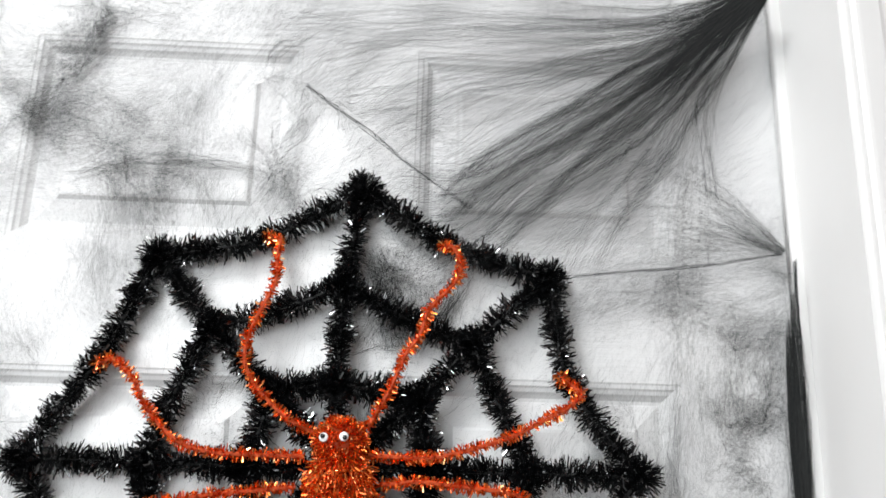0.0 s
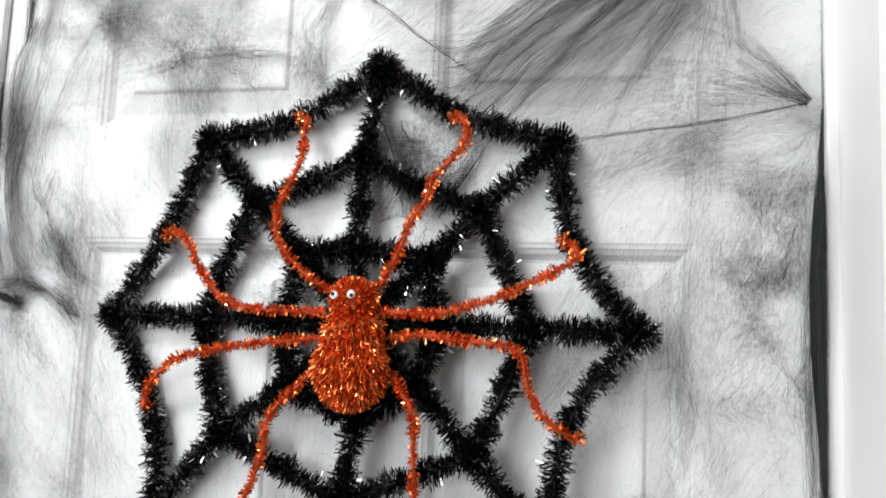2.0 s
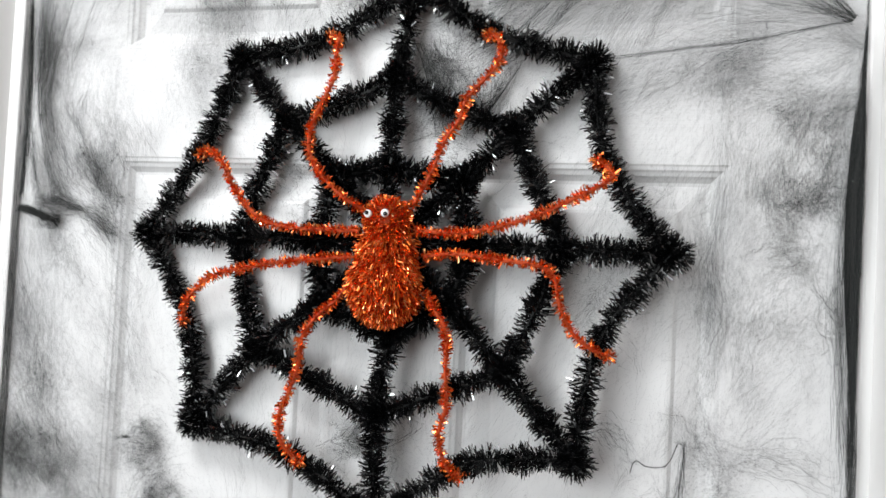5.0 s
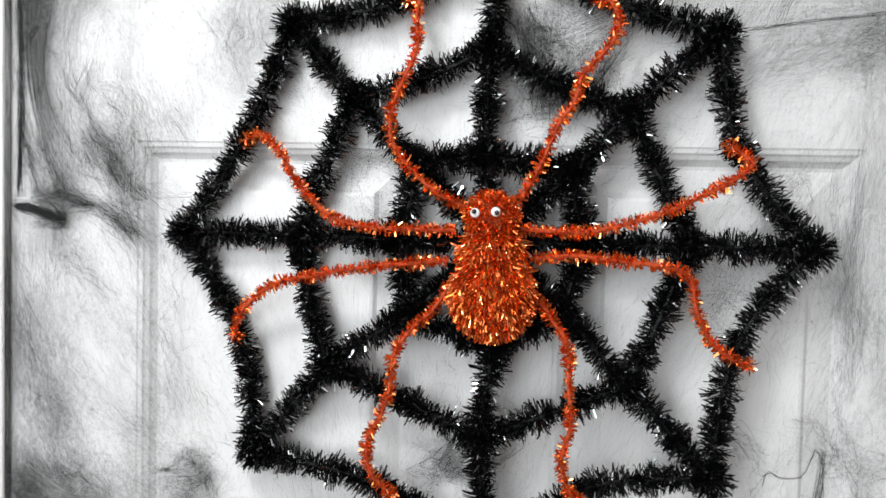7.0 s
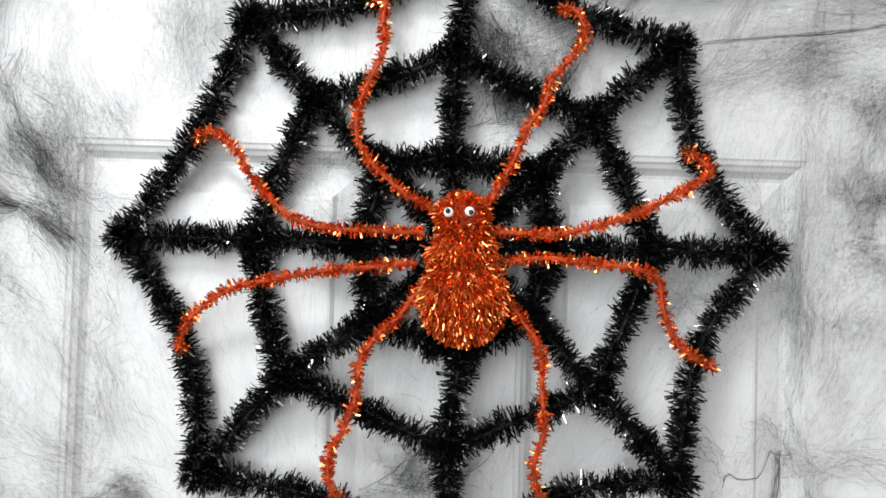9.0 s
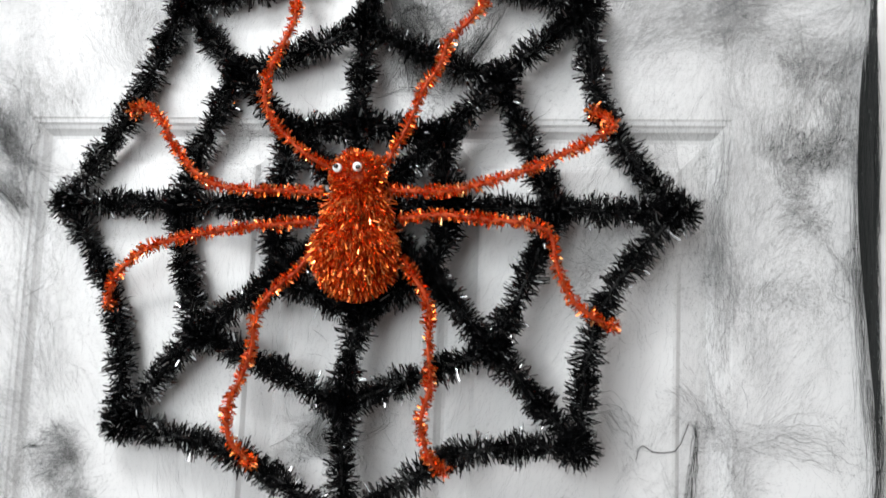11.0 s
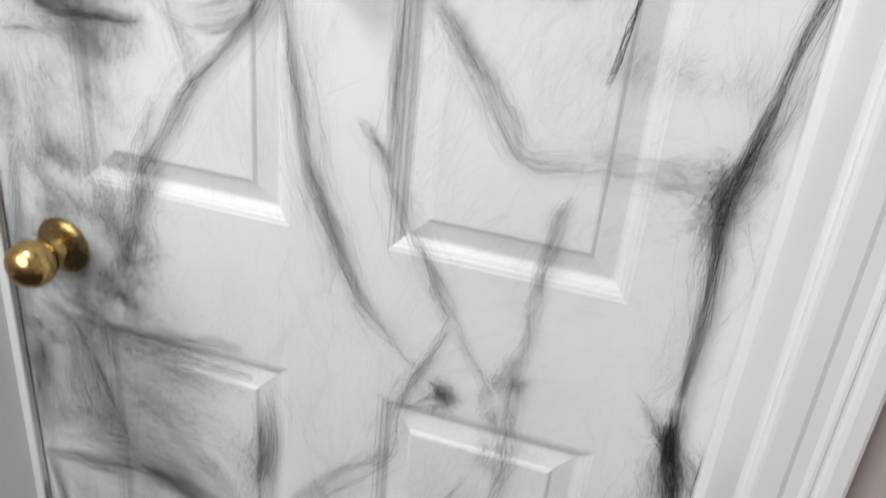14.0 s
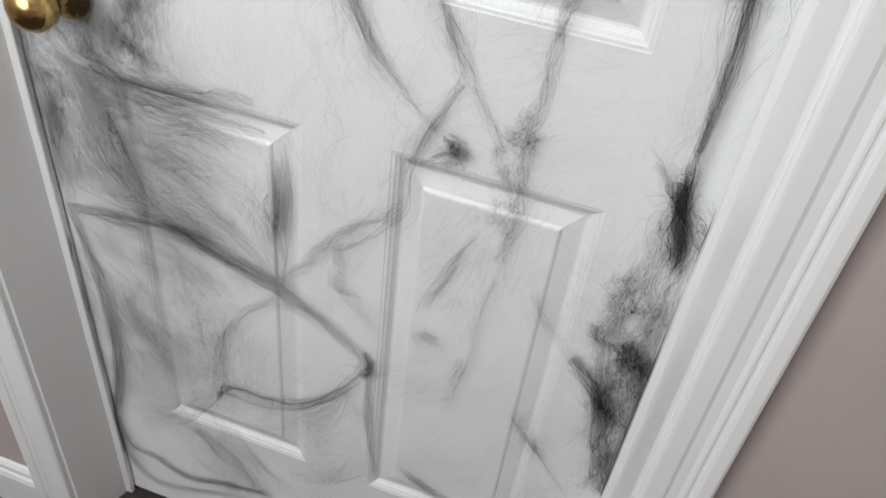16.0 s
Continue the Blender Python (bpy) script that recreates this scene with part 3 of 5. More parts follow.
bundle("thread", [(0.317, 1.739), (0.342, 1.721), (0.371, 1.701)], 0.004, 0.002, 26, 0.11, -0.02, -0.02, 0.001, 0.1)
bundle("corner_fan", [(0.356, 1.926), (0.306, 1.833), (0.302, 1.787), (0.291, 1.711), (0.295, 1.646)], 0.006, 0.02, 40, 0.085, -0.055, -0.014, 0.004, 0.15)
bundle("corner_fan", [(0.368, 1.697), (0.315, 1.740), (0.272, 1.757), (0.221, 1.762)], 0.002, 0.03, 103, 0.093, -0.03, -0.01, 0.004, 0.15)
bundle("strand", [(0.368, 1.697), (0.283, 1.719), (0.237, 1.723), (0.167, 1.730)], 0.0024, 0.024, 66, 0.079, -0.03, -0.01, 0.004, 0.25)
bundle("strand", [(0.368, 1.697), (0.320, 1.706), (0.260, 1.711), (0.210, 1.731)], 0.0024, 0.036, 98, 0.073, -0.03, -0.01, 0.004, 0.25)
bundle("thread", [(0.368, 1.697), (0.298, 1.684), (0.242, 1.677), (0.189, 1.670)], 0.0006, 0.0008, 7, 0.3, -0.03, -0.03, 0.0005, 0.05)
bundle("strand", [(0.368, 1.694), (0.337, 1.683), (0.282, 1.673), (0.204, 1.667)], 0.0048, 0.024, 88, 0.066, -0.03, -0.01, 0.004, 0.25)
bundle("strand", [(0.368, 1.687), (0.359, 1.665), (0.319, 1.660), (0.237, 1.663)], 0.0072, 0.024, 88, 0.066, -0.03, -0.01, 0.004, 0.25)
bundle("thread", [(-0.033, 1.833), (0.017, 1.796), (0.061, 1.762), (0.110, 1.726)], 0.0012, 0.0016, 9, 0.33, -0.02, -0.02, 0.0008, 0.05)
bundle("strand", [(-0.229, 1.746), (-0.176, 1.761), (-0.129, 1.767), (-0.086, 1.764), (-0.045, 1.756)], 0.0024, 0.0024, 44, 0.13, -0.006, -0.006, 0.002, 0.25)
bundle("strand", [(-0.217, 1.931), (-0.222, 1.902), (-0.225, 1.875), (-0.232, 1.846), (-0.253, 1.808), (-0.265, 1.782)], 0.006, 0.0072, 120, 0.11, -0.006, -0.006, 0.008, 0.25)
bundle("strand", [(-0.223, 1.908), (-0.221, 1.885), (-0.225, 1.863)], 0.0072, 0.0048, 98, 0.16, -0.006, -0.006, 0.004, 0.25)
bundle("strand", [(-0.242, 1.863), (-0.266, 1.829), (-0.269, 1.786), (-0.253, 1.751)], 0.024, 0.018, 98, 0.066, -0.006, -0.006, 0.01, 0.25)
bundle("strand", [(-0.127, 1.822), (-0.099, 1.805), (-0.079, 1.790), (-0.053, 1.760), (-0.046, 1.739)], 0.0036, 0.0048, 59, 0.13, -0.006, -0.006, 0.004, 0.25)
bundle("strand", [(-0.219, 1.805), (-0.190, 1.769), (-0.159, 1.744), (-0.124, 1.721)], 0.0144, 0.012, 98, 0.073, -0.006, -0.006, 0.01, 0.25)
bundle("strand", [(-0.082, 1.821), (-0.064, 1.780), (-0.075, 1.744), (-0.078, 1.726)], 0.012, 0.0072, 66, 0.079, -0.006, -0.006, 0.006, 0.25)
bundle("strand", [(-0.045, 1.729), (-0.027, 1.735), (-0.000, 1.747), (0.024, 1.752)], 0.0096, 0.0096, 143, 0.092, -0.006, -0.006, 0.006, 0.25)
bundle("strand", [(-0.055, 1.729), (-0.047, 1.744), (-0.048, 1.760), (-0.059, 1.775)], 0.0096, 0.0072, 54, 0.079, -0.006, -0.006, 0.006, 0.25)
bundle("strand", [(-0.028, 1.745), (-0.020, 1.730), (-0.041, 1.732)], 0.0048, 0.0048, 32, 0.092, -0.006, -0.006, 0.004, 0.25)
bundle("strand", [(0.291, 1.946), (0.292, 1.930), (0.300, 1.918)], 0.0048, 0.0036, 54, 0.16, -0.006, -0.006, 0.004, 0.25)
bundle("strand", [(0.280, 1.934), (0.292, 1.924)], 0.0048, 0.0036, 44, 0.16, -0.006, -0.006, 0.004, 0.25)
bundle("strand", [(0.282, 1.839), (0.280, 1.774), (0.274, 1.712), (0.273, 1.644), (0.272, 1.580)], 0.0168, 0.024, 54, 0.053, -0.006, -0.006, 0.003, 0.25)
bundle("strand", [(0.251, 1.774), (0.253, 1.721), (0.248, 1.672), (0.248, 1.616)], 0.0168, 0.0144, 37, 0.053, -0.006, -0.006, 0.003, 0.25)
bundle("edge_band", [(0.377, 1.693), (0.376, 1.662), (0.377, 1.610), (0.377, 1.551), (0.377, 1.504)], 0.00021, 0.0028, 77, 0.22, -0.03, -0.02, 0.0012, 0.1)
bundle("edge_band", [(0.377, 1.668), (0.376, 1.628), (0.374, 1.569), (0.373, 1.503)], 0.0007, 0.0042, 105, 0.14, -0.02, -0.014, 0.0012, 0.2)
bundle("edge_band", [(0.378, 1.646), (0.379, 1.586), (0.377, 1.516), (0.377, 1.458), (0.377, 1.392), (0.378, 1.319)], 0.00105, 0.00105, 118, 0.2, -0.02, -0.02, 0.0012, 0.6)
bundle("edge_band", [(0.372, 1.612), (0.369, 1.551), (0.369, 1.482), (0.371, 1.415), (0.375, 1.341)], 0.0049, 0.0042, 118, 0.12, -0.016, -0.012, 0.0012, 0.7)
bundle("strand", [(0.365, 1.499), (0.363, 1.482), (0.369, 1.469), (0.375, 1.457)], 0.0096, 0.0072, 88, 0.11, -0.006, -0.006, 0.004, 0.25)
bundle("edge_band", [(0.379, 1.408), (0.381, 1.352), (0.375, 1.301), (0.364, 1.246), (0.356, 1.186), (0.344, 1.136)], 0.00131, 0.0042, 62, 0.14, -0.02, -0.012, 0.0012, 0.15)
bundle("strand", [(0.379, 1.321), (0.375, 1.302), (0.374, 1.290)], 0.00144, 0.00144, 46, 0.16, -0.006, -0.006, 0.003, 0.25)
bundle("strand", [(0.367, 1.243), (0.356, 1.168), (0.345, 1.142), (0.319, 1.141), (0.271, 1.140)], 0.00864, 0.0144, 172, 0.065, -0.016, -0.01, 0.006, 0.25)
bundle("edge_band", [(0.358, 1.214), (0.350, 1.163), (0.343, 1.116), (0.349, 1.037), (0.349, 0.926)], 0.00525, 0.0042, 154, 0.13, -0.016, -0.012, 0.0012, 0.2)
bundle("strand", [(0.346, 1.165), (0.337, 1.123), (0.336, 1.095)], 0.0101, 0.0072, 138, 0.11, -0.006, -0.006, 0.0045, 0.25)
bundle("edge_band", [(0.347, 0.933), (0.350, 0.900), (0.352, 0.868)], 0.00525, 0.00525, 230, 0.15, -0.014, -0.012, 0.0012, 0.75)
bundle("strand", [(0.349, 0.880), (0.342, 0.807), (0.339, 0.719), (0.331, 0.673)], 0.00864, 0.0158, 252, 0.075, -0.006, -0.006, 0.009, 0.25)
bundle("strand", [(0.346, 0.905), (0.364, 0.830), (0.380, 0.729)], 0.00432, 0.00864, 184, 0.11, -0.006, -0.006, 0.0045, 0.25)
bundle("strand", [(0.310, 0.932), (0.331, 0.907), (0.347, 0.879)], 0.00216, 0.0036, 57, 0.07, -0.006, -0.006, 0.003, 0.25)
bundle("strand", [(0.345, 0.903), (0.355, 0.860), (0.366, 0.814)], 0.00576, 0.00432, 229, 0.18, -0.006, -0.006, 0.00375, 0.25)
bundle("strand", [(0.325, 0.783), (0.335, 0.748), (0.317, 0.697), (0.331, 0.658)], 0.00576, 0.0072, 126, 0.08, -0.006, -0.006, 0.0075, 0.25)
bundle("strand", [(0.343, 0.691), (0.362, 0.663), (0.353, 0.610), (0.360, 0.551)], 0.0115, 0.0101, 402, 0.16, -0.006, -0.006, 0.009, 0.25)
bundle("strand", [(0.297, 0.643), (0.332, 0.600), (0.357, 0.550), (0.380, 0.420)], 0.00432, 0.0115, 299, 0.16, -0.006, -0.006, 0.006, 0.25)
bundle("strand", [(0.370, 0.747), (0.381, 0.682), (0.383, 0.584), (0.393, 0.441)], 0.00576, 0.0072, 184, 0.08, -0.006, -0.006, 0.006, 0.25)
bundle("strand", [(0.360, 0.841), (0.354, 0.739), (0.360, 0.671)], 0.0144, 0.0144, 184, 0.065, -0.006, -0.006, 0.0105, 0.25)
bundle("edge_band", [(-0.329, 1.955), (-0.334, 1.895), (-0.340, 1.836), (-0.346, 1.780)], 0.007, 0.0042, 182, 0.18, -0.03, -0.02, 0.0012, 0.3)
bundle("strand", [(-0.311, 1.947), (-0.310, 1.899), (-0.320, 1.840), (-0.338, 1.743)], 0.0192, 0.024, 143, 0.079, -0.02, -0.012, 0.006, 0.25)
bundle("strand", [(-0.238, 1.935), (-0.226, 1.920), (-0.219, 1.898)], 0.0072, 0.0036, 143, 0.18, -0.006, -0.006, 0.004, 0.25)
bundle("strand", [(-0.219, 1.898), (-0.232, 1.844), (-0.271, 1.793), (-0.340, 1.748)], 0.0048, 0.0168, 66, 0.079, -0.006, -0.006, 0.006, 0.25)
bundle("strand", [(-0.338, 1.756), (-0.339, 1.713), (-0.353, 1.658), (-0.357, 1.609)], 0.0168, 0.0144, 221, 0.13, -0.02, -0.015, 0.006, 0.25)
bundle("edge_band", [(-0.359, 1.738), (-0.355, 1.639), (-0.356, 1.600), (-0.358, 1.542)], 0.0014, 0.0014, 112, 0.22, -0.03, -0.03, 0.0012, 0.15)
bundle("strand", [(-0.354, 1.617), (-0.354, 1.580), (-0.350, 1.547)], 0.0048, 0.0036, 88, 0.12, -0.03, -0.014, 0.003, 0.25)
bundle("strand", [(-0.358, 1.593), (-0.339, 1.560), (-0.332, 1.548)], 0.006, 0.0048, 66, 0.13, -0.006, -0.006, 0.004, 0.25)
bundle("edge_band", [(-0.361, 1.535), (-0.346, 1.533), (-0.334, 1.526)], 0.0021, 0.00245, 230, 0.24, -0.03, -0.02, 0.0012, 0.2)
bundle("strand", [(-0.351, 1.538), (-0.330, 1.540), (-0.302, 1.540), (-0.287, 1.528), (-0.271, 1.507)], 0.0072, 0.0072, 187, 0.12, -0.03, -0.012, 0.004, 0.25)
bundle("strand", [(-0.308, 1.604), (-0.294, 1.582), (-0.280, 1.560), (-0.269, 1.542)], 0.0048, 0.0084, 120, 0.13, -0.006, -0.006, 0.004, 0.25)
bundle("strand", [(-0.310, 1.538), (-0.284, 1.523), (-0.273, 1.510)], 0.0048, 0.0048, 66, 0.092, -0.006, -0.006, 0.004, 0.25)
bundle("strand", [(-0.370, 1.514), (-0.367, 1.465), (-0.371, 1.410)], 0.0072, 0.012, 132, 0.086, -0.02, -0.015, 0.005, 0.25)
bundle("strand", [(-0.329, 1.642), (-0.300, 1.593), (-0.283, 1.555), (-0.234, 1.508)], 0.0168, 0.0192, 154, 0.11, -0.006, -0.006, 0.008, 0.25)
bundle("strand", [(-0.365, 1.421), (-0.345, 1.367), (-0.324, 1.316), (-0.295, 1.267)], 0.024, 0.036, 176, 0.066, -0.006, -0.006, 0.012, 0.25)
bundle("strand", [(-0.228, 1.345), (-0.219, 1.325), (-0.227, 1.299), (-0.217, 1.275)], 0.0168, 0.0192, 221, 0.086, -0.006, -0.006, 0.014, 0.25)
bundle("strand", [(-0.346, 1.521), (-0.299, 1.468), (-0.240, 1.428), (-0.190, 1.400)], 0.036, 0.036, 132, 0.059, -0.006, -0.006, 0.01, 0.25)
bundle("strand", [(-0.343, 1.466), (-0.299, 1.403), (-0.255, 1.343)], 0.036, 0.036, 120, 0.059, -0.006, -0.006, 0.012, 0.25)
bundle("strand", [(-0.356, 1.235), (-0.331, 1.223), (-0.303, 1.199), (-0.263, 1.188), (-0.193, 1.191)], 0.00432, 0.0036, 218, 0.11, -0.006, -0.006, 0.00375, 0.25)
bundle("strand", [(-0.347, 1.162), (-0.295, 1.172), (-0.245, 1.174)], 0.00288, 0.00288, 46, 0.065, -0.006, -0.006, 0.003, 0.25)
bundle("strand", [(-0.222, 1.333), (-0.214, 1.300), (-0.222, 1.274), (-0.191, 1.265), (-0.173, 1.255)], 0.00864, 0.0072, 195, 0.08, -0.006, -0.006, 0.009, 0.25)
bundle("strand", [(-0.226, 1.263), (-0.203, 1.267), (-0.176, 1.260)], 0.00432, 0.00288, 92, 0.11, -0.006, -0.006, 0.00375, 0.25)
bundle("strand", [(-0.179, 1.264), (-0.169, 1.230), (-0.157, 1.190), (-0.134, 1.145)], 0.0072, 0.00576, 103, 0.065, -0.006, -0.006, 0.006, 0.25)
bundle("strand", [(-0.134, 1.148), (-0.160, 1.102), (-0.183, 1.062), (-0.203, 1.023), (-0.221, 0.955)], 0.00432, 0.00576, 126, 0.07, -0.006, -0.006, 0.0045, 0.25)
bundle("strand", [(-0.043, 1.292), (-0.050, 1.257), (-0.072, 1.218), (-0.102, 1.177), (-0.143, 1.132), (-0.166, 1.089)], 0.00288, 0.00288, 92, 0.07, -0.006, -0.006, 0.003, 0.25)
bundle("strand", [(-0.160, 1.216), (-0.104, 1.226), (-0.065, 1.244), (-0.050, 1.257)], 0.00432, 0.00288, 46, 0.06, -0.006, -0.006, 0.003, 0.25)
bundle("strand", [(-0.181, 1.120), (-0.191, 1.084), (-0.196, 1.035), (-0.219, 0.943)], 0.00576, 0.00864, 103, 0.065, -0.006, -0.006, 0.006, 0.25)
bundle("strand", [(-0.050, 1.255), (-0.043, 1.211), (-0.035, 1.161), (-0.021, 1.094), (-0.001, 1.030), (0.043, 0.946)], 0.00216, 0.0036, 92, 0.1, -0.006, -0.006, 0.003, 0.25)
bundle("strand", [(-0.031, 1.198), (-0.017, 1.143), (-0.010, 1.096), (-0.002, 0.994), (-0.003, 0.946)], 0.00576, 0.0072, 69, 0.065, -0.006, -0.006, 0.006, 0.25)
bundle("strand", [(0.067, 1.242), (0.067, 1.184), (0.066, 1.132), (0.061, 1.091), (0.076, 1.064), (0.123, 0.978)], 0.00504, 0.00432, 149, 0.075, -0.006, -0.006, 0.003, 0.25)
bundle("strand", [(0.029, 1.136), (0.049, 1.118), (0.061, 1.091)], 0.00216, 0.00216, 69, 0.075, -0.006, -0.006, 0.003, 0.25)
bundle("strand", [(0.086, 1.250), (0.116, 1.216), (0.144, 1.186), (0.179, 1.132)], 0.0072, 0.0036, 126, 0.07, -0.006, -0.006, 0.00375, 0.25)
bundle("strand", [(0.176, 1.132), (0.212, 1.135), (0.249, 1.139), (0.302, 1.142), (0.336, 1.144)], 0.0036, 0.00864, 103, 0.07, -0.006, -0.006, 0.003, 0.25)
bundle("thread", [(0.259, 1.372), (0.257, 1.337), (0.252, 1.290), (0.244, 1.245), (0.237, 1.202)], 0.002, 0.0015, 22, 0.3, -0.014, -0.014, 0.0015, 0.25)
bundle("strand", [(0.269, 1.386), (0.265, 1.366), (0.260, 1.333), (0.257, 1.312)], 0.00432, 0.00216, 46, 0.065, -0.006, -0.006, 0.003, 0.25)
bundle("thread", [(0.219, 1.341), (0.222, 1.354), (0.229, 1.348), (0.247, 1.349), (0.252, 1.361), (0.257, 1.372), (0.261, 1.359)], 0.0004, 0.0004, 7, 0.3, -0.010, -0.010, 0.0004, 0.05)
bundle("strand", [(0.212, 1.331), (0.220, 1.345), (0.221, 1.352)], 0.00288, 0.00144, 20, 0.07, -0.006, -0.006, 0.003, 0.25)
bundle("strand", [(0.170, 1.299), (0.185, 1.285), (0.193, 1.273), (0.198, 1.258)], 0.0072, 0.00432, 149, 0.08, -0.006, -0.006, 0.006, 0.25)
bundle("strand", [(0.223, 1.106), (0.214, 1.078), (0.208, 1.044), (0.206, 1.011)], 0.00288, 0.00288, 80, 0.075, -0.006, -0.006, 0.00225, 0.25)
bundle("strand", [(0.237, 1.154), (0.249, 1.136), (0.255, 1.123)], 0.00864, 0.0072, 92, 0.065, -0.006, -0.006, 0.0075, 0.25)
bundle("strand", [(-0.023, 1.310), (-0.029, 1.287), (-0.039, 1.256), (-0.050, 1.246)], 0.00576, 0.00432, 92, 0.065, -0.006, -0.006, 0.003, 0.25)
bundle("strand", [(-0.017, 1.087), (0.004, 1.039), (0.038, 0.959), (0.077, 0.915), (0.133, 0.872)], 0.00288, 0.0036, 114, 0.08, -0.006, -0.006, 0.00375, 0.25)
bundle("strand", [(0.101, 1.027), (0.128, 0.965), (0.163, 0.911), (0.184, 0.878)], 0.00432, 0.00432, 92, 0.075, -0.006, -0.006, 0.00375, 0.25)
bundle("strand", [(0.132, 0.963), (0.112, 0.909), (0.088, 0.850)], 0.00144, 0.00144, 39, 0.1, -0.006, -0.006, 0.0015, 0.25)
bundle("strand", [(0.120, 0.885), (0.138, 0.874), (0.137, 0.860), (0.124, 0.848)], 0.0036, 0.00288, 103, 0.11, -0.006, -0.006, 0.0045, 0.25)
bundle("strand", [(0.217, 1.097), (0.208, 1.018), (0.202, 0.930), (0.198, 0.882), (0.203, 0.829), (0.196, 0.749)], 0.00432, 0.00432, 138, 0.075, -0.006, -0.006, 0.00375, 0.25)
bundle("strand", [(0.171, 0.894), (0.188, 0.852), (0.198, 0.797), (0.194, 0.733)], 0.00432, 0.00432, 92, 0.075, -0.006, -0.006, 0.00375, 0.25)
bundle("strand", [(0.162, 0.777), (0.137, 0.710), (0.116, 0.658)], 0.0036, 0.00288, 80, 0.07, -0.006, -0.006, 0.003, 0.25)
bundle("strand", [(0.038, 0.952), (-0.009, 0.971), (-0.020, 0.855), (-0.025, 0.698)], 0.0144, 0.0216, 114, 0.05, -0.006, -0.006, 0.009, 0.25)
bundle("strand", [(-0.229, 1.016), (-0.226, 0.961), (-0.218, 0.917), (-0.204, 0.901)], 0.0115, 0.0101, 252, 0.075, -0.006, -0.006, 0.009, 0.25)
bundle("strand", [(-0.312, 0.883), (-0.265, 0.856), (-0.209, 0.849), (-0.146, 0.854), (-0.092, 0.856)], 0.00576, 0.00432, 172, 0.08, -0.006, -0.006, 0.0045, 0.25)
bundle("strand", [(-0.339, 0.775), (-0.262, 0.828), (-0.267, 0.732), (-0.254, 0.650)], 0.0216, 0.0216, 229, 0.06, -0.006, -0.006, 0.012, 0.25)
bundle("strand", [(-0.212, 0.749), (-0.165, 0.780), (-0.117, 0.732), (-0.089, 0.692)], 0.0144, 0.0144, 149, 0.055, -0.006, -0.006, 0.0105, 0.25)
bundle("strand", [(-0.070, 0.796), (-0.072, 0.732), (-0.070, 0.682)], 0.00576, 0.00432, 126, 0.08, -0.006, -0.006, 0.00375, 0.25)
bundle("strand", [(-0.069, 0.610), (-0.004, 0.699), (0.049, 0.750), (0.079, 0.785)], 0.00432, 0.00576, 126, 0.07, -0.006, -0.006, 0.0045, 0.25)
bundle("strand", [(0.003, 0.709), (0.012, 0.660), (0.026, 0.631)], 0.00432, 0.00288, 69, 0.075, -0.006, -0.006, 0.003, 0.25)
bundle("strand", [(-0.342, 1.057), (-0.362, 1.000), (-0.372, 0.842), (-0.371, 0.733), (-0.367, 0.633)], 0.00432, 0.0036, 138, 0.11, -0.006, -0.006, 0.003, 0.25)
bundle("strand", [(-0.374, 0.630), (-0.318, 0.622), (-0.218, 0.630), (-0.140, 0.623), (-0.078, 0.608), (-0.017, 0.570), (0.053, 0.528)], 0.00432, 0.00576, 195, 0.08, -0.006, -0.006, 0.006, 0.25)
bundle("strand", [(-0.208, 0.648), (-0.171, 0.625), (-0.102, 0.614), (-0.055, 0.603)], 0.00504, 0.00864, 161, 0.08, -0.006, -0.006, 0.006, 0.25)
bundle("strand", [(0.046, 0.536), (0.053, 0.512), (0.044, 0.485)], 0.00432, 0.00432, 229, 0.19, -0.006, -0.006, 0.003, 0.25)
bundle("strand", [(0.047, 0.499), (0.008, 0.438), (-0.043, 0.388), (-0.097, 0.371), (-0.160, 0.367), (-0.177, 0.330)], 0.0036, 0.00216, 172, 0.11, -0.006, -0.006, 0.003, 0.25)
bundle("strand", [(-0.079, 0.584), (-0.131, 0.526), (-0.158, 0.475), (-0.170, 0.412), (-0.165, 0.364)], 0.00576, 0.0036, 126, 0.065, -0.006, -0.006, 0.00375, 0.25)
bundle("strand", [(0.053, 0.506), (0.055, 0.413), (0.066, 0.342), (0.074, 0.276)], 0.0036, 0.00288, 103, 0.08, -0.006, -0.006, 0.003, 0.25)
bundle("strand", [(0.016, 0.443), (0.034, 0.415), (0.056, 0.389)], 0.00864, 0.0072, 92, 0.06, -0.006, -0.006, 0.0045, 0.25)
bundle("strand", [(0.004, 0.708), (0.037, 0.746), (0.063, 0.771), (0.086, 0.801)], 0.00432, 0.00432, 92, 0.07, -0.006, -0.006, 0.00375, 0.25)
bundle("strand", [(0.005, 0.665), (0.013, 0.623), (0.043, 0.606), (0.059, 0.573)], 0.00576, 0.00576, 92, 0.065, -0.006, -0.006, 0.0045, 0.25)
bundle("strand", [(-0.369, 0.627), (-0.362, 0.571), (-0.348, 0.516), (-0.340, 0.442), (-0.346, 0.342), (-0.377, 0.188)], 0.00432, 0.00864, 218, 0.08, -0.006, -0.006, 0.006, 0.25)
bundle("strand", [(-0.377, 0.188), (-0.368, 0.115), (-0.321, 0.101), (-0.259, 0.079), (-0.182, 0.100), (-0.098, 0.119)], 0.00288, 0.00432, 195, 0.16, -0.006, -0.006, 0.003, 0.25)
bundle("strand", [(-0.365, 0.600), (-0.312, 0.519), (-0.245, 0.499), (-0.191, 0.511)], 0.00576, 0.0072, 103, 0.06, -0.006, -0.006, 0.006, 0.25)
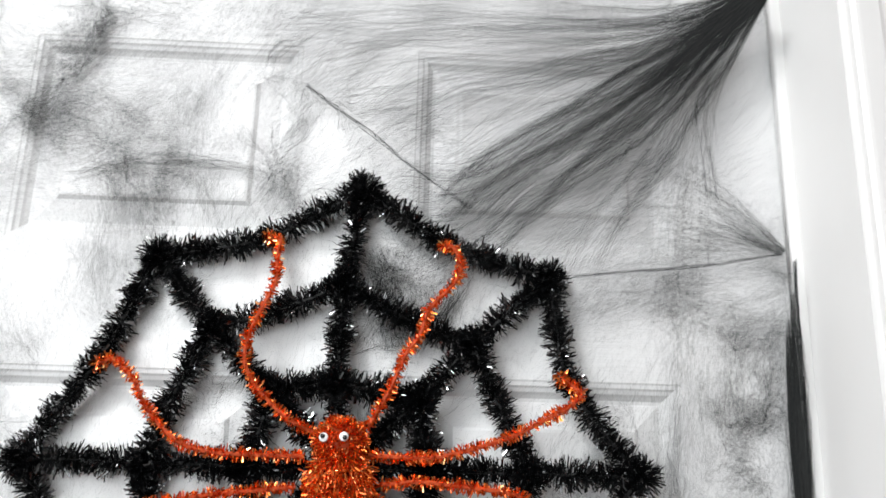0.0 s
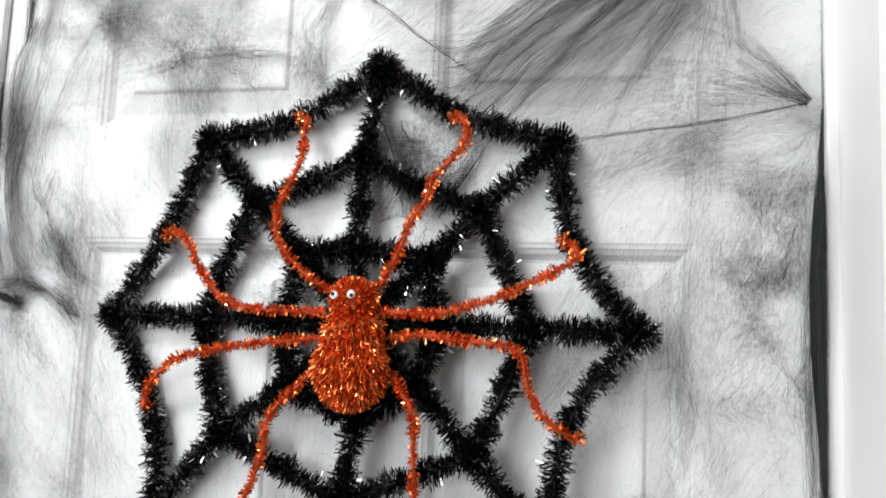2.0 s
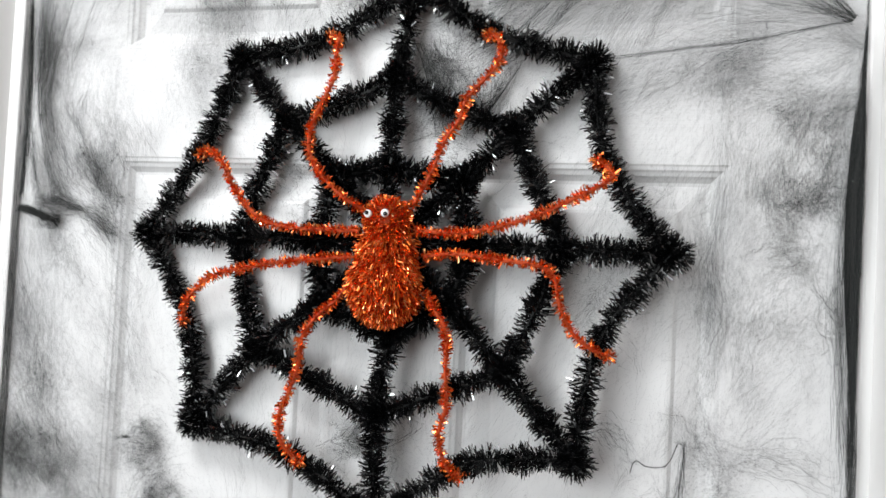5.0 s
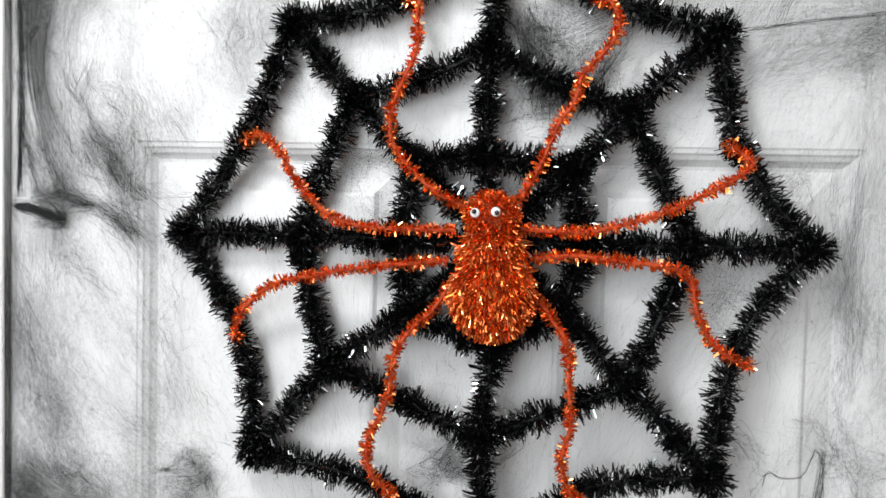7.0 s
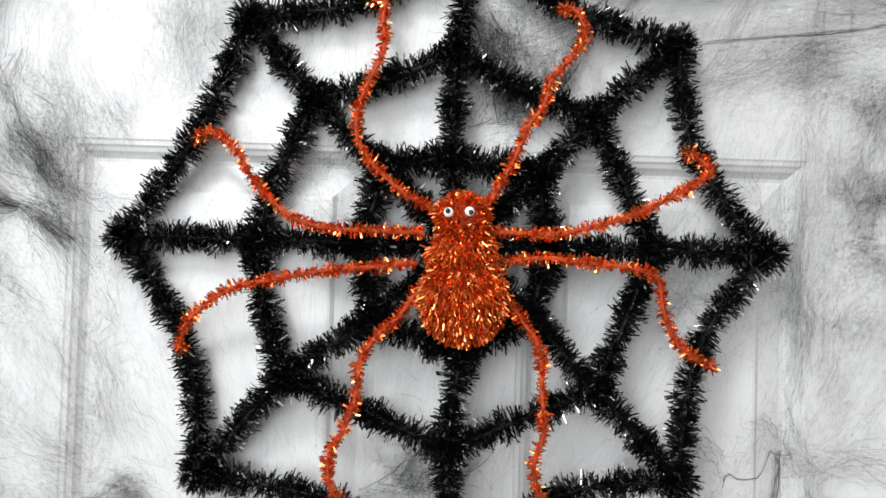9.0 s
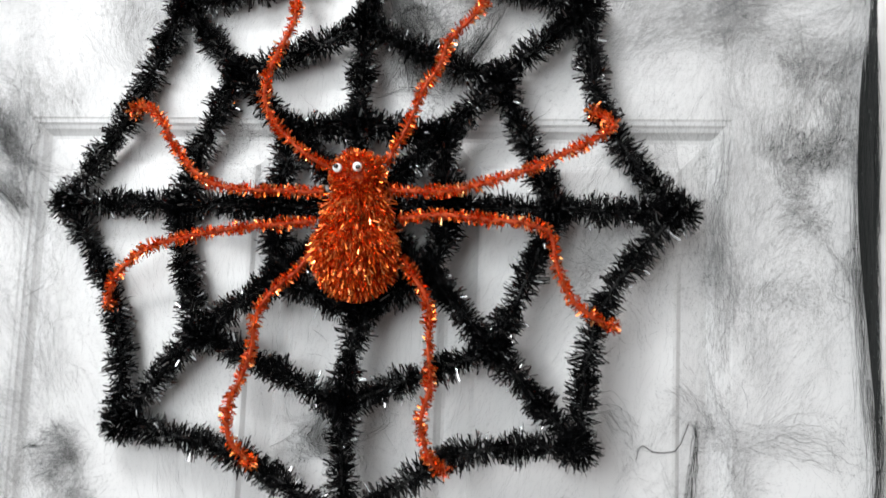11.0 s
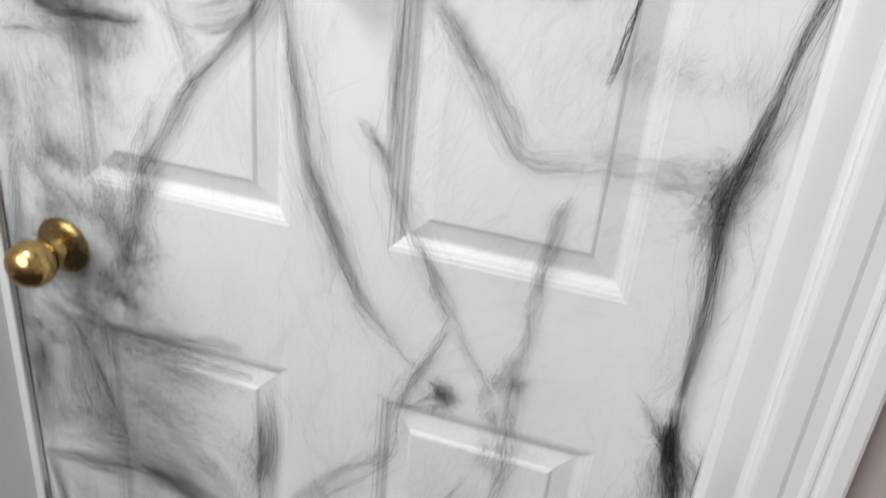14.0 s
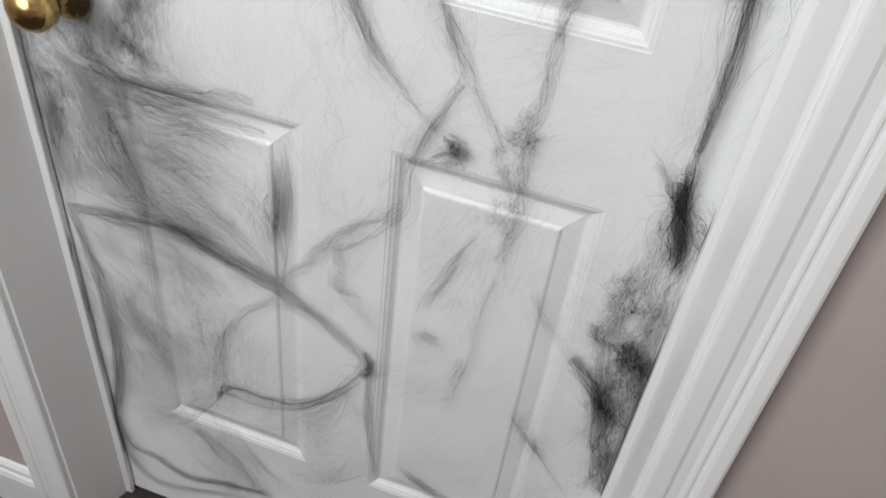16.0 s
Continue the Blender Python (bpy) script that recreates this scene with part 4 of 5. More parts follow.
bundle("strand", [(-0.214, 0.598), (-0.213, 0.560), (-0.209, 0.540)], 0.00288, 0.00216, 57, 0.075, -0.006, -0.006, 0.003, 0.25)
bundle("strand", [(-0.325, 0.493), (-0.287, 0.394), (-0.230, 0.319), (-0.108, 0.120)], 0.0216, 0.0216, 184, 0.055, -0.006, -0.006, 0.0105, 0.25)
bundle("strand", [(-0.230, 0.236), (-0.176, 0.176), (-0.128, 0.124)], 0.00864, 0.0072, 138, 0.07, -0.006, -0.006, 0.0045, 0.25)
bundle("strand", [(0.101, 0.329), (0.134, 0.304), (0.170, 0.284)], 0.00288, 0.00288, 138, 0.16, -0.006, -0.006, 0.00225, 0.25)
bundle("strand", [(0.250, 0.526), (0.263, 0.488), (0.290, 0.455)], 0.00432, 0.0036, 114, 0.07, -0.006, -0.006, 0.0045, 0.25)
bundle("strand", [(0.175, 0.585), (0.168, 0.529), (0.160, 0.468)], 0.00576, 0.00432, 80, 0.06, -0.006, -0.006, 0.0045, 0.25)
bundle("strand", [(0.124, 0.602), (0.136, 0.588)], 0.00432, 0.00432, 69, 0.065, -0.006, -0.006, 0.003, 0.25)
bundle("strand", [(0.239, 0.724), (0.255, 0.688), (0.287, 0.657)], 0.00576, 0.0036, 69, 0.06, -0.006, -0.006, 0.003, 0.25)
bundle("strand", [(0.341, 1.581), (0.345, 1.568), (0.356, 1.558), (0.362, 1.552)], 0.0096, 0.006, 66, 0.092, -0.006, -0.006, 0.006, 0.25)
bundle("strand", [(0.312, 1.572), (0.319, 1.570), (0.323, 1.562), (0.312, 1.565)], 0.0036, 0.0036, 22, 0.11, -0.006, -0.006, 0.003, 0.25)
bundle("strand", [(0.303, 1.580), (0.325, 1.566), (0.341, 1.564)], 0.012, 0.0096, 88, 0.086, -0.006, -0.006, 0.008, 0.25)
bundle("strand", [(0.329, 1.541), (0.338, 1.528), (0.343, 1.506)], 0.0144, 0.012, 88, 0.073, -0.006, -0.006, 0.01, 0.25)
bundle("strand", [(0.274, 1.685), (0.296, 1.672), (0.309, 1.667)], 0.0168, 0.0144, 98, 0.073, -0.006, -0.006, 0.01, 0.25)
bundle("strand", [(0.274, 1.580), (0.274, 1.512), (0.279, 1.459), (0.273, 1.405)], 0.012, 0.012, 98, 0.066, -0.006, -0.006, 0.003, 0.25)
bundle("strand", [(0.259, 1.493), (0.281, 1.477), (0.284, 1.424)], 0.024, 0.0168, 110, 0.059, -0.006, -0.006, 0.006, 0.25)
bundle("strand", [(-0.041, 1.361), (-0.029, 1.342), (-0.015, 1.315), (-0.035, 1.295)], 0.0192, 0.024, 143, 0.079, -0.006, -0.006, 0.012, 0.25)
bundle("strand", [(0.023, 1.705), (0.044, 1.690), (0.055, 1.675), (0.035, 1.669)], 0.012, 0.0144, 120, 0.086, -0.006, -0.006, 0.01, 0.25)
bundle("strand", [(0.045, 1.675), (0.090, 1.679), (0.115, 1.649)], 0.024, 0.036, 132, 0.066, -0.006, -0.006, 0.008, 0.25)
bundle("strand", [(-0.098, 1.548), (-0.076, 1.564), (-0.050, 1.574)], 0.012, 0.012, 66, 0.066, -0.006, -0.006, 0.008, 0.25)
bundle("strand", [(0.028, 1.681), (0.058, 1.660), (0.080, 1.634), (0.090, 1.618)], 0.036, 0.036, 265, 0.099, -0.006, -0.006, 0.01, 0.25)
bundle("strand", [(0.034, 1.642), (0.055, 1.617), (0.073, 1.595)], 0.03, 0.024, 187, 0.092, -0.006, -0.006, 0.01, 0.25)
bundle("strand", [(0.175, 1.500), (0.190, 1.477), (0.205, 1.453)], 0.024, 0.024, 165, 0.092, -0.006, -0.006, 0.01, 0.25)
bundle("strand", [(-0.021, 1.375), (-0.009, 1.354), (-0.003, 1.330)], 0.0192, 0.0216, 287, 0.11, -0.006, -0.006, 0.008, 0.25)
bundle("strand", [(0.031, 1.563), (0.052, 1.551)], 0.024, 0.024, 132, 0.092, -0.006, -0.006, 0.01, 0.25)
bundle("strand", [(-0.105, 1.530), (-0.079, 1.544), (-0.063, 1.557)], 0.024, 0.024, 120, 0.086, -0.006, -0.006, 0.01, 0.25)


def sheet(a, b0, n, fibre):
    """A thin film of fibres that run side by side between two edges, crowded towards both."""
    n, fibre, m = 2 * n, 0.6 * fibre, 24
    grid = np.linspace(0, 1, m)
    edges = []
    for pts in (a, b0):
        path, _ = smooth_path(pts, 0.006)
        edges.append(np.stack([np.interp(grid * (len(path) - 1), np.arange(len(path)), path[:, k]) for k in (0, 1)], 1))
    u = np.clip(0.5 - 0.5 * np.cos(math.pi * rng.random(n)) + 0.03 * rng.normal(size=n), -0.05, 1.05)[:, None]
    lo = rng.random((n, 1)) * 0.45
    hi = 1 - rng.random((n, 1)) * 0.45
    t = lo + (hi - lo) * grid[None]
    drift = 0.10 * np.sin(2 * math.pi * (t * rng.uniform(0.5, 1.8, (n, 1)) + rng.random((n, 1)))) + 0.25 * rng.normal(size=(n, 1)) * (t - 0.5)
    u = np.clip(u + drift, -0.06, 1.06)
    at = t * (m - 1)
    ax, az, bx, bz = (np.interp(at, np.arange(m), e[:, k]) for e in edges for k in (0, 1))
    x, z = ax + (bx - ax) * u, az + (bz - az) * u
    y = -0.004 - 0.004 * rng.random((n, 1)) * np.ones_like(x)
    ribbons("film", x, y, z, fibre * 0.0005 * rng.uniform(0.3, 1.2, (n, 1)) * np.ones_like(x))


def smoke(points, wide, n, fibre):
    """A loose tuft of short curled fibres in clumps along a line."""
    path, _ = smooth_path(points, 0.004)
    n, fibre, m = int(3.4 * n), 0.58 * fibre, 8
    clumps = rng.random(8 + n // 14)
    offset = rng.normal(size=(len(clumps), 2)) * wide * 0.95
    which = rng.integers(0, len(clumps), n)
    at = clumps[which] * (len(path) - 1)
    spread = wide * 0.3 * rng.normal(size=(n, 2))
    px = np.interp(at, np.arange(len(path)), path[:, 0]) + offset[which, 0] + spread[:, 0]
    pz = np.interp(at, np.arange(len(path)), path[:, 1]) + offset[which, 1] + spread[:, 1]
    a = (rng.random(len(clumps)) * math.pi)[which] + 0.5 * rng.normal(size=n)
    a = a[:, None] + (rng.normal(size=n) * 1.6)[:, None] * np.linspace(-0.5, 0.5, m)[None]
    step = (rng.uniform(0.005, 0.016, n) / (m - 1))[:, None]
    x = px[:, None] + np.cumsum(np.cos(a) * step, 1)
    z = pz[:, None] + np.cumsum(np.sin(a) * step, 1)
    ribbons("tuft_of_fibre", x, np.full_like(x, -0.006), z, fibre * 0.0005 * rng.uniform(0.3, 1.1, (n, 1)) * np.ones_like(x))


def veil(n, length, fibre, region, holes, lie, spread, patchy=(-0.5, 0.6)):
    """Loose fibres all over, thick and thin in patches, with clear holes."""
    x0, x1, z0, z1 = region
    keep = []
    while len(keep) < n:
        x, z = rng.uniform(x0, x1), rng.uniform(z0, z1)
        if any(((x - hx) / a) ** 2 + ((z - hz) / c) ** 2 < 1 for hx, hz, a, c in holes):
            continue
        if noise.noise((x * 9, z * 9, 3)) + 0.5 * noise.noise((x * 26, z * 26, 8)) + 0.1 > rng.uniform(*patchy):
            keep.append((x, z))
    keep = np.array(keep)
    m = 9
    angle = lie + spread * rng.normal(size=n) + np.array([1.6 * noise.noise((x * 3.5, z * 3.5, 11)) for x, z in keep])
    turn = rng.normal(size=(n, 1)) * 0.35
    s = np.linspace(-0.5, 0.5, m)[None] * (length * rng.uniform(0.3, 1.5, n))[:, None]
    a = angle[:, None] + turn * np.linspace(-0.5, 0.5, m)[None] + 0.10 * np.sin(np.linspace(0, 9, m)[None] * rng.uniform(0.5, 1.6, (n, 1)) + 6 * rng.random((n, 1)))
    step = np.gradient(s, axis=1)
    x = keep[:, :1] + np.cumsum(np.cos(a) * step, 1)
    z = keep[:, 1:] + np.cumsum(np.sin(a) * step, 1)
    y = -0.004 - 0.008 * rng.random((n, 1)) * np.ones_like(x)
    ribbons("veil", x, y, z, fibre * 0.0005 * rng.uniform(0.4, 1.3, (n, 1)) * np.ones_like(x))



def marbling(n, region, lie, spread, fibre):
    """Short wisps that branch and curl at random, thick at one end."""
    x0, x1, z0, z1 = region
    for _ in range(n):
        x, z, a = rng.uniform(x0, x1), rng.uniform(z0, z1), lie + spread * rng.normal()
        line = [(x, z)]
        step = rng.uniform(0.02, 0.06)
        for _ in range(rng.integers(3, 6)):
            a += rng.normal() * 0.45
            x, z = x + math.cos(a) * step, z + math.sin(a) * step
            line.append((x, z))
        w = rng.uniform(0.005, 0.011)
        bundle("wisp", line, w, w * rng.uniform(0.4, 2.2), rng.integers(24, 70), fibre * rng.uniform(0.7, 1.4), -0.010, -0.008, rng.uniform(0.003, 0.011), 0.6)


bundle("drawn_line", [(-0.374, 0.627), (-0.303, 0.635), (-0.220, 0.642), (-0.166, 0.626), (-0.120, 0.609), (-0.074, 0.594), (-0.019, 0.573), (0.012, 0.546), (0.048, 0.520)], 0.002, 0.003, 170, 0.12, -0.006, -0.006, 0.0015, 0.15)
bundle("drawn_line", [(-0.143, 0.619), (-0.105, 0.605), (-0.066, 0.594), (-0.031, 0.576)], 0.006, 0.008, 150, 0.12, -0.006, -0.006, 0.003, 0.15)
bundle("drawn_line", [(-0.216, 0.647), (-0.181, 0.634), (-0.143, 0.616)], 0.004, 0.004, 90, 0.12, -0.006, -0.006, 0.002, 0.15)
bundle("drawn_line", [(-0.374, 0.625), (-0.365, 0.584), (-0.357, 0.516), (-0.351, 0.430), (-0.355, 0.330), (-0.372, 0.240), (-0.389, 0.126), (-0.356, 0.046), (-0.302, 0.026), (-0.144, 0.085)], 0.002, 0.003, 150, 0.16, -0.006, -0.006, 0.0015, 0.15)
bundle("drawn_line", [(-0.349, 0.431), (-0.353, 0.331), (-0.378, 0.193)], 0.004, 0.005, 140, 0.14, -0.006, -0.006, 0.002, 0.15)
bundle("drawn_line", [(0.046, 0.480), (0.006, 0.423), (-0.055, 0.368), (-0.119, 0.348), (-0.170, 0.350), (-0.181, 0.320)], 0.002, 0.0015, 110, 0.13, -0.006, -0.006, 0.0015, 0.15)
bundle("drawn_line", [(0.030, 0.460), (-0.011, 0.407), (-0.064, 0.365)], 0.004, 0.004, 90, 0.1, -0.006, -0.006, 0.002, 0.15)
bundle("drawn_line", [(0.051, 0.505), (0.055, 0.407), (0.071, 0.281)], 0.0015, 0.003, 60, 0.12, -0.006, -0.006, 0.0015, 0.15)
bundle("drawn_line", [(-0.357, 0.537), (-0.302, 0.496), (-0.252, 0.473), (-0.206, 0.487)], 0.003, 0.005, 70, 0.09, -0.006, -0.006, 0.0015, 0.15)
bundle("drawn_line", [(-0.362, 0.556), (-0.341, 0.434), (-0.249, 0.428), (-0.173, 0.462)], 0.004, 0.01, 80, 0.08, -0.006, -0.006, 0.0015, 0.15)
bundle("drawn_line", [(0.044, 0.529), (-0.019, 0.578), (-0.083, 0.567), (-0.134, 0.518), (-0.175, 0.438), (-0.179, 0.350)], 0.002, 0.002, 70, 0.1, -0.006, -0.006, 0.0015, 0.15)
bundle("drawn_line", [(-0.274, 0.240), (-0.177, 0.197), (-0.111, 0.105)], 0.004, 0.005, 90, 0.12, -0.006, -0.006, 0.002, 0.15)
sheet([(-0.263, 0.246), (-0.177, 0.197), (-0.122, 0.099)], [(-0.170, 0.281), (-0.108, 0.191), (-0.039, 0.150)], 120, 0.1)
sheet([(-0.092, 0.329), (-0.019, 0.374), (0.046, 0.463)], [(-0.078, 0.193), (-0.000, 0.224), (0.062, 0.290)], 130, 0.09)
sheet([(-0.073, 0.804), (-0.072, 0.743), (-0.072, 0.675)], [(-0.056, 0.824), (-0.053, 0.757), (-0.060, 0.680)], 104, 0.112)
sheet([(-0.345, 0.839), (-0.266, 0.832), (-0.174, 0.831), (-0.072, 0.826)], [(-0.376, 0.681), (-0.298, 0.664), (-0.218, 0.657), (-0.141, 0.640)], 336, 0.13)
sheet([(-0.358, 0.849), (-0.363, 0.767), (-0.374, 0.638)], [(-0.292, 0.846), (-0.278, 0.770), (-0.249, 0.663)], 264, 0.14)
sheet([(-0.374, 0.625), (-0.270, 0.638), (-0.165, 0.640), (-0.081, 0.607)], [(-0.073, 0.796), (-0.062, 0.730), (-0.064, 0.660), (-0.066, 0.604)], 230, 0.12)
sheet([(-0.352, 0.518), (-0.291, 0.456), (-0.220, 0.441), (-0.178, 0.413)], [(-0.372, 0.240), (-0.320, 0.209), (-0.242, 0.250), (-0.175, 0.339)], 220, 0.12)
bundle("drawn_line", [(-0.344, 0.846), (-0.272, 0.838), (-0.174, 0.831), (-0.079, 0.827)], 0.003, 0.003, 110, 0.12, -0.006, -0.006, 0.0015, 0.15)
bundle("drawn_line", [(-0.383, 0.653), (-0.306, 0.705), (-0.244, 0.700), (-0.185, 0.669)], 0.003, 0.005, 70, 0.1, -0.006, -0.006, 0.0015, 0.15)
bundle("drawn_line", [(-0.268, 0.825), (-0.234, 0.760), (-0.187, 0.719), (-0.138, 0.677), (-0.088, 0.633)], 0.003, 0.006, 90, 0.1, -0.006, -0.006, 0.0015, 0.15)
bundle("drawn_line", [(0.002, 0.686), (0.050, 0.731), (0.083, 0.780), (0.087, 0.838), (0.107, 0.895), (0.131, 0.945)], 0.0025, 0.0015, 110, 0.11, -0.006, -0.006, 0.0015, 0.15)
bundle("drawn_line", [(-0.066, 0.604), (-0.019, 0.660), (0.016, 0.700), (0.050, 0.731)], 0.006, 0.004, 100, 0.1, -0.006, -0.006, 0.003, 0.15)
bundle("drawn_line", [(-0.005, 0.665), (0.003, 0.632), (0.040, 0.628)], 0.002, 0.003, 60, 0.11, -0.006, -0.006, 0.0015, 0.15)
bundle("drawn_line", [(0.088, 0.835), (0.122, 0.863), (0.140, 0.859), (0.126, 0.878)], 0.003, 0.003, 90, 0.12, -0.006, -0.006, 0.002, 0.15)
smoke([(0.122, 0.866), (0.137, 0.861)], 0.008, 160, 0.13)
smoke([(0.172, 0.882), (0.196, 0.784)], 0.007, 200, 0.12)
smoke([(0.193, 0.908), (0.198, 0.897)], 0.009, 120, 0.12)
bundle("drawn_line", [(0.155, 0.753), (0.135, 0.686), (0.112, 0.638)], 0.003, 0.003, 80, 0.1, -0.006, -0.006, 0.0015, 0.15)
bundle("drawn_line", [(0.197, 0.737), (0.185, 0.662), (0.182, 0.583), (0.167, 0.523)], 0.003, 0.003, 80, 0.09, -0.006, -0.006, 0.0015, 0.15)
bundle("drawn_line", [(0.247, 0.508), (0.289, 0.460), (0.341, 0.386)], 0.003, 0.004, 80, 0.12, -0.006, -0.006, 0.0015, 0.15)
bundle("drawn_line", [(0.247, 0.706), (0.276, 0.674), (0.310, 0.634)], 0.002, 0.003, 60, 0.1, -0.006, -0.006, 0.0015, 0.15)
smoke([(0.122, 0.596), (0.131, 0.580)], 0.007, 70, 0.12)
bundle("drawn_line", [(0.317, 0.916), (0.336, 0.897), (0.352, 0.877)], 0.002, 0.004, 80, 0.12, -0.006, -0.006, 0.0015, 0.15)
bundle("drawn_line", [(0.347, 0.895), (0.365, 0.847), (0.370, 0.798)], 0.008, 0.005, 260, 0.2, -0.006, -0.006, 0.003, 0.15)
smoke([(0.316, 0.693), (0.332, 0.681)], 0.006, 120, 0.18)
smoke([(0.350, 0.672), (0.362, 0.659)], 0.014, 252, 0.187)
smoke([(0.347, 0.602), (0.367, 0.549)], 0.016, 286, 0.187)
smoke([(0.365, 0.514), (0.378, 0.425)], 0.013, 150, 0.17)
smoke([(0.330, 0.774), (0.336, 0.727)], 0.01, 220, 0.16)
sheet([(0.370, 0.805), (0.379, 0.712), (0.384, 0.601), (0.391, 0.433)], [(0.329, 0.766), (0.318, 0.684), (0.339, 0.567), (0.368, 0.419)], 147, 0.128)
bundle("drawn_line", [(0.301, 0.630), (0.327, 0.603), (0.350, 0.562)], 0.002, 0.006, 110, 0.18, -0.006, -0.006, 0.0015, 0.15)
bundle("drawn_line", [(-0.349, 1.229), (-0.319, 1.203), (-0.275, 1.188), (-0.225, 1.186), (-0.192, 1.189)], 0.003, 0.002, 150, 0.14, -0.006, -0.006, 0.0015, 0.15)
bundle("drawn_line", [(-0.354, 1.164), (-0.308, 1.166), (-0.263, 1.172)], 0.002, 0.002, 50, 0.1, -0.006, -0.006, 0.0015, 0.15)
smoke([(-0.218, 1.333), (-0.212, 1.300), (-0.208, 1.270)], 0.01, 364, 0.13)
smoke([(-0.229, 1.257), (-0.185, 1.268)], 0.008, 260, 0.16)
bundle("drawn_line", [(-0.260, 1.255), (-0.223, 1.263), (-0.182, 1.268)], 0.002, 0.003, 60, 0.14, -0.006, -0.006, 0.0015, 0.15)
bundle("drawn_line", [(-0.053, 1.256), (-0.068, 1.216), (-0.106, 1.174), (-0.141, 1.135), (-0.171, 1.085), (-0.197, 1.050), (-0.207, 1.006), (-0.222, 0.939)], 0.002, 0.008, 150, 0.12, -0.006, -0.006, 0.0015, 0.15)
bundle("drawn_line", [(-0.170, 1.259), (-0.153, 1.193), (-0.135, 1.136)], 0.002, 0.003, 70, 0.11, -0.006, -0.006, 0.0015, 0.15)
sheet([(-0.165, 1.208), (-0.119, 1.215), (-0.080, 1.232), (-0.056, 1.253)], [(-0.147, 1.189), (-0.107, 1.192), (-0.079, 1.209), (-0.056, 1.248)], 120, 0.1)
bundle("drawn_line", [(-0.051, 1.256), (-0.039, 1.184), (-0.020, 1.073), (0.008, 1.016), (0.054, 0.924)], 0.004, 0.006, 190, 0.12, -0.006, -0.006, 0.0015, 0.15)
bundle("drawn_line", [(-0.044, 1.289), (-0.058, 1.253), (-0.073, 1.210)], 0.005, 0.003, 90, 0.11, -0.006, -0.006, 0.0015, 0.15)
sheet([(0.067, 1.269), (0.064, 1.190), (0.060, 1.106)], [(0.057, 1.268), (0.054, 1.189), (0.059, 1.084)], 54, 0.07)
bundle("drawn_line", [(0.059, 1.089), (0.080, 1.055), (0.130, 0.956)], 0.005, 0.005, 130, 0.12, -0.006, -0.006, 0.002, 0.15)
bundle("drawn_line", [(0.023, 1.137), (0.058, 1.100)], 0.002, 0.003, 50, 0.12, -0.006, -0.006, 0.0015, 0.15)
bundle("drawn_line", [(0.086, 1.253), (0.136, 1.192), (0.175, 1.131), (0.230, 1.133)], 0.004, 0.002, 110, 0.12, -0.006, -0.006, 0.0015, 0.15)
bundle("drawn_line", [(0.080, 1.261), (0.103, 1.226), (0.130, 1.201)], 0.008, 0.006, 110, 0.09, -0.006, -0.006, 0.003, 0.15)
bundle("drawn_line", [(0.175, 1.128), (0.258, 1.136), (0.341, 1.150)], 0.003, 0.012, 110, 0.09, -0.006, -0.006, 0.0015, 0.15)
bundle("drawn_line", [(0.377, 1.405), (0.381, 1.335), (0.367, 1.252), (0.359, 1.187), (0.347, 1.141)], 0.001, 0.003, 110, 0.18, -0.006, -0.006, 0.0015, 0.15)
smoke([(0.349, 1.152), (0.343, 1.116), (0.340, 1.080)], 0.014, 294, 0.153)
bundle("drawn_line", [(0.342, 1.141), (0.344, 1.081), (0.348, 0.995)], 0.006, 0.007, 90, 0.17, -0.006, -0.006, 0.0015, 0.15)
smoke([(0.171, 1.294), (0.192, 1.272)], 0.01, 220, 0.12)
smoke([(-0.224, 0.977), (-0.224, 0.858)], 0.022, 672, 0.143)
smoke([(-0.338, 1.004), (-0.335, 0.822)], 0.022, 480, 0.132)
smoke([(-0.308, 1.268), (-0.329, 1.239)], 0.02, 270, 0.132)
bundle("drawn_line", [(0.208, 1.005), (0.213, 1.083), (0.224, 1.107)], 0.003, 0.003, 60, 0.11, -0.006, -0.006, 0.0015, 0.15)
bundle("drawn_line", [(0.290, 1.794), (0.226, 1.768), (0.170, 1.741), (0.122, 1.712), (0.094, 1.688)], 0.016, 0.022, 420, 0.11, -0.006, -0.006, 0.0015, 0.15)
sheet([(-0.312, 1.828), (-0.341, 1.713), (-0.352, 1.639), (-0.326, 1.583), (-0.279, 1.552)], [(-0.365, 1.831), (-0.369, 1.714), (-0.366, 1.639), (-0.349, 1.572), (-0.318, 1.513)], 148, 0.108)
bundle("drawn_line", [(-0.264, 1.826), (-0.301, 1.758), (-0.335, 1.656), (-0.346, 1.589)], 0.006, 0.008, 130, 0.12, -0.006, -0.006, 0.0015, 0.15)
bundle("drawn_line", [(-0.309, 1.656), (-0.322, 1.600), (-0.280, 1.557), (-0.266, 1.547)], 0.003, 0.003, 90, 0.13, -0.006, -0.006, 0.0015, 0.15)
bundle("drawn_line", [(-0.321, 1.534), (-0.282, 1.522), (-0.262, 1.509)], 0.004, 0.003, 90, 0.12, -0.006, -0.006, 0.0015, 0.15)
bundle("drawn_line", [(-0.346, 1.812), (-0.367, 1.760), (-0.369, 1.679)], 0.003, 0.003, 110, 0.18, -0.006, -0.006, 0.0015, 0.15)
bundle("drawn_line", [(0.312, 1.592), (0.333, 1.561), (0.358, 1.553), (0.374, 1.518)], 0.006, 0.006, 120, 0.1, -0.006, -0.006, 0.006, 0.15)
bundle("drawn_line", [(0.359, 1.651), (0.367, 1.606), (0.350, 1.570)], 0.006, 0.006, 90, 0.1, -0.006, -0.006, 0.006, 0.15)
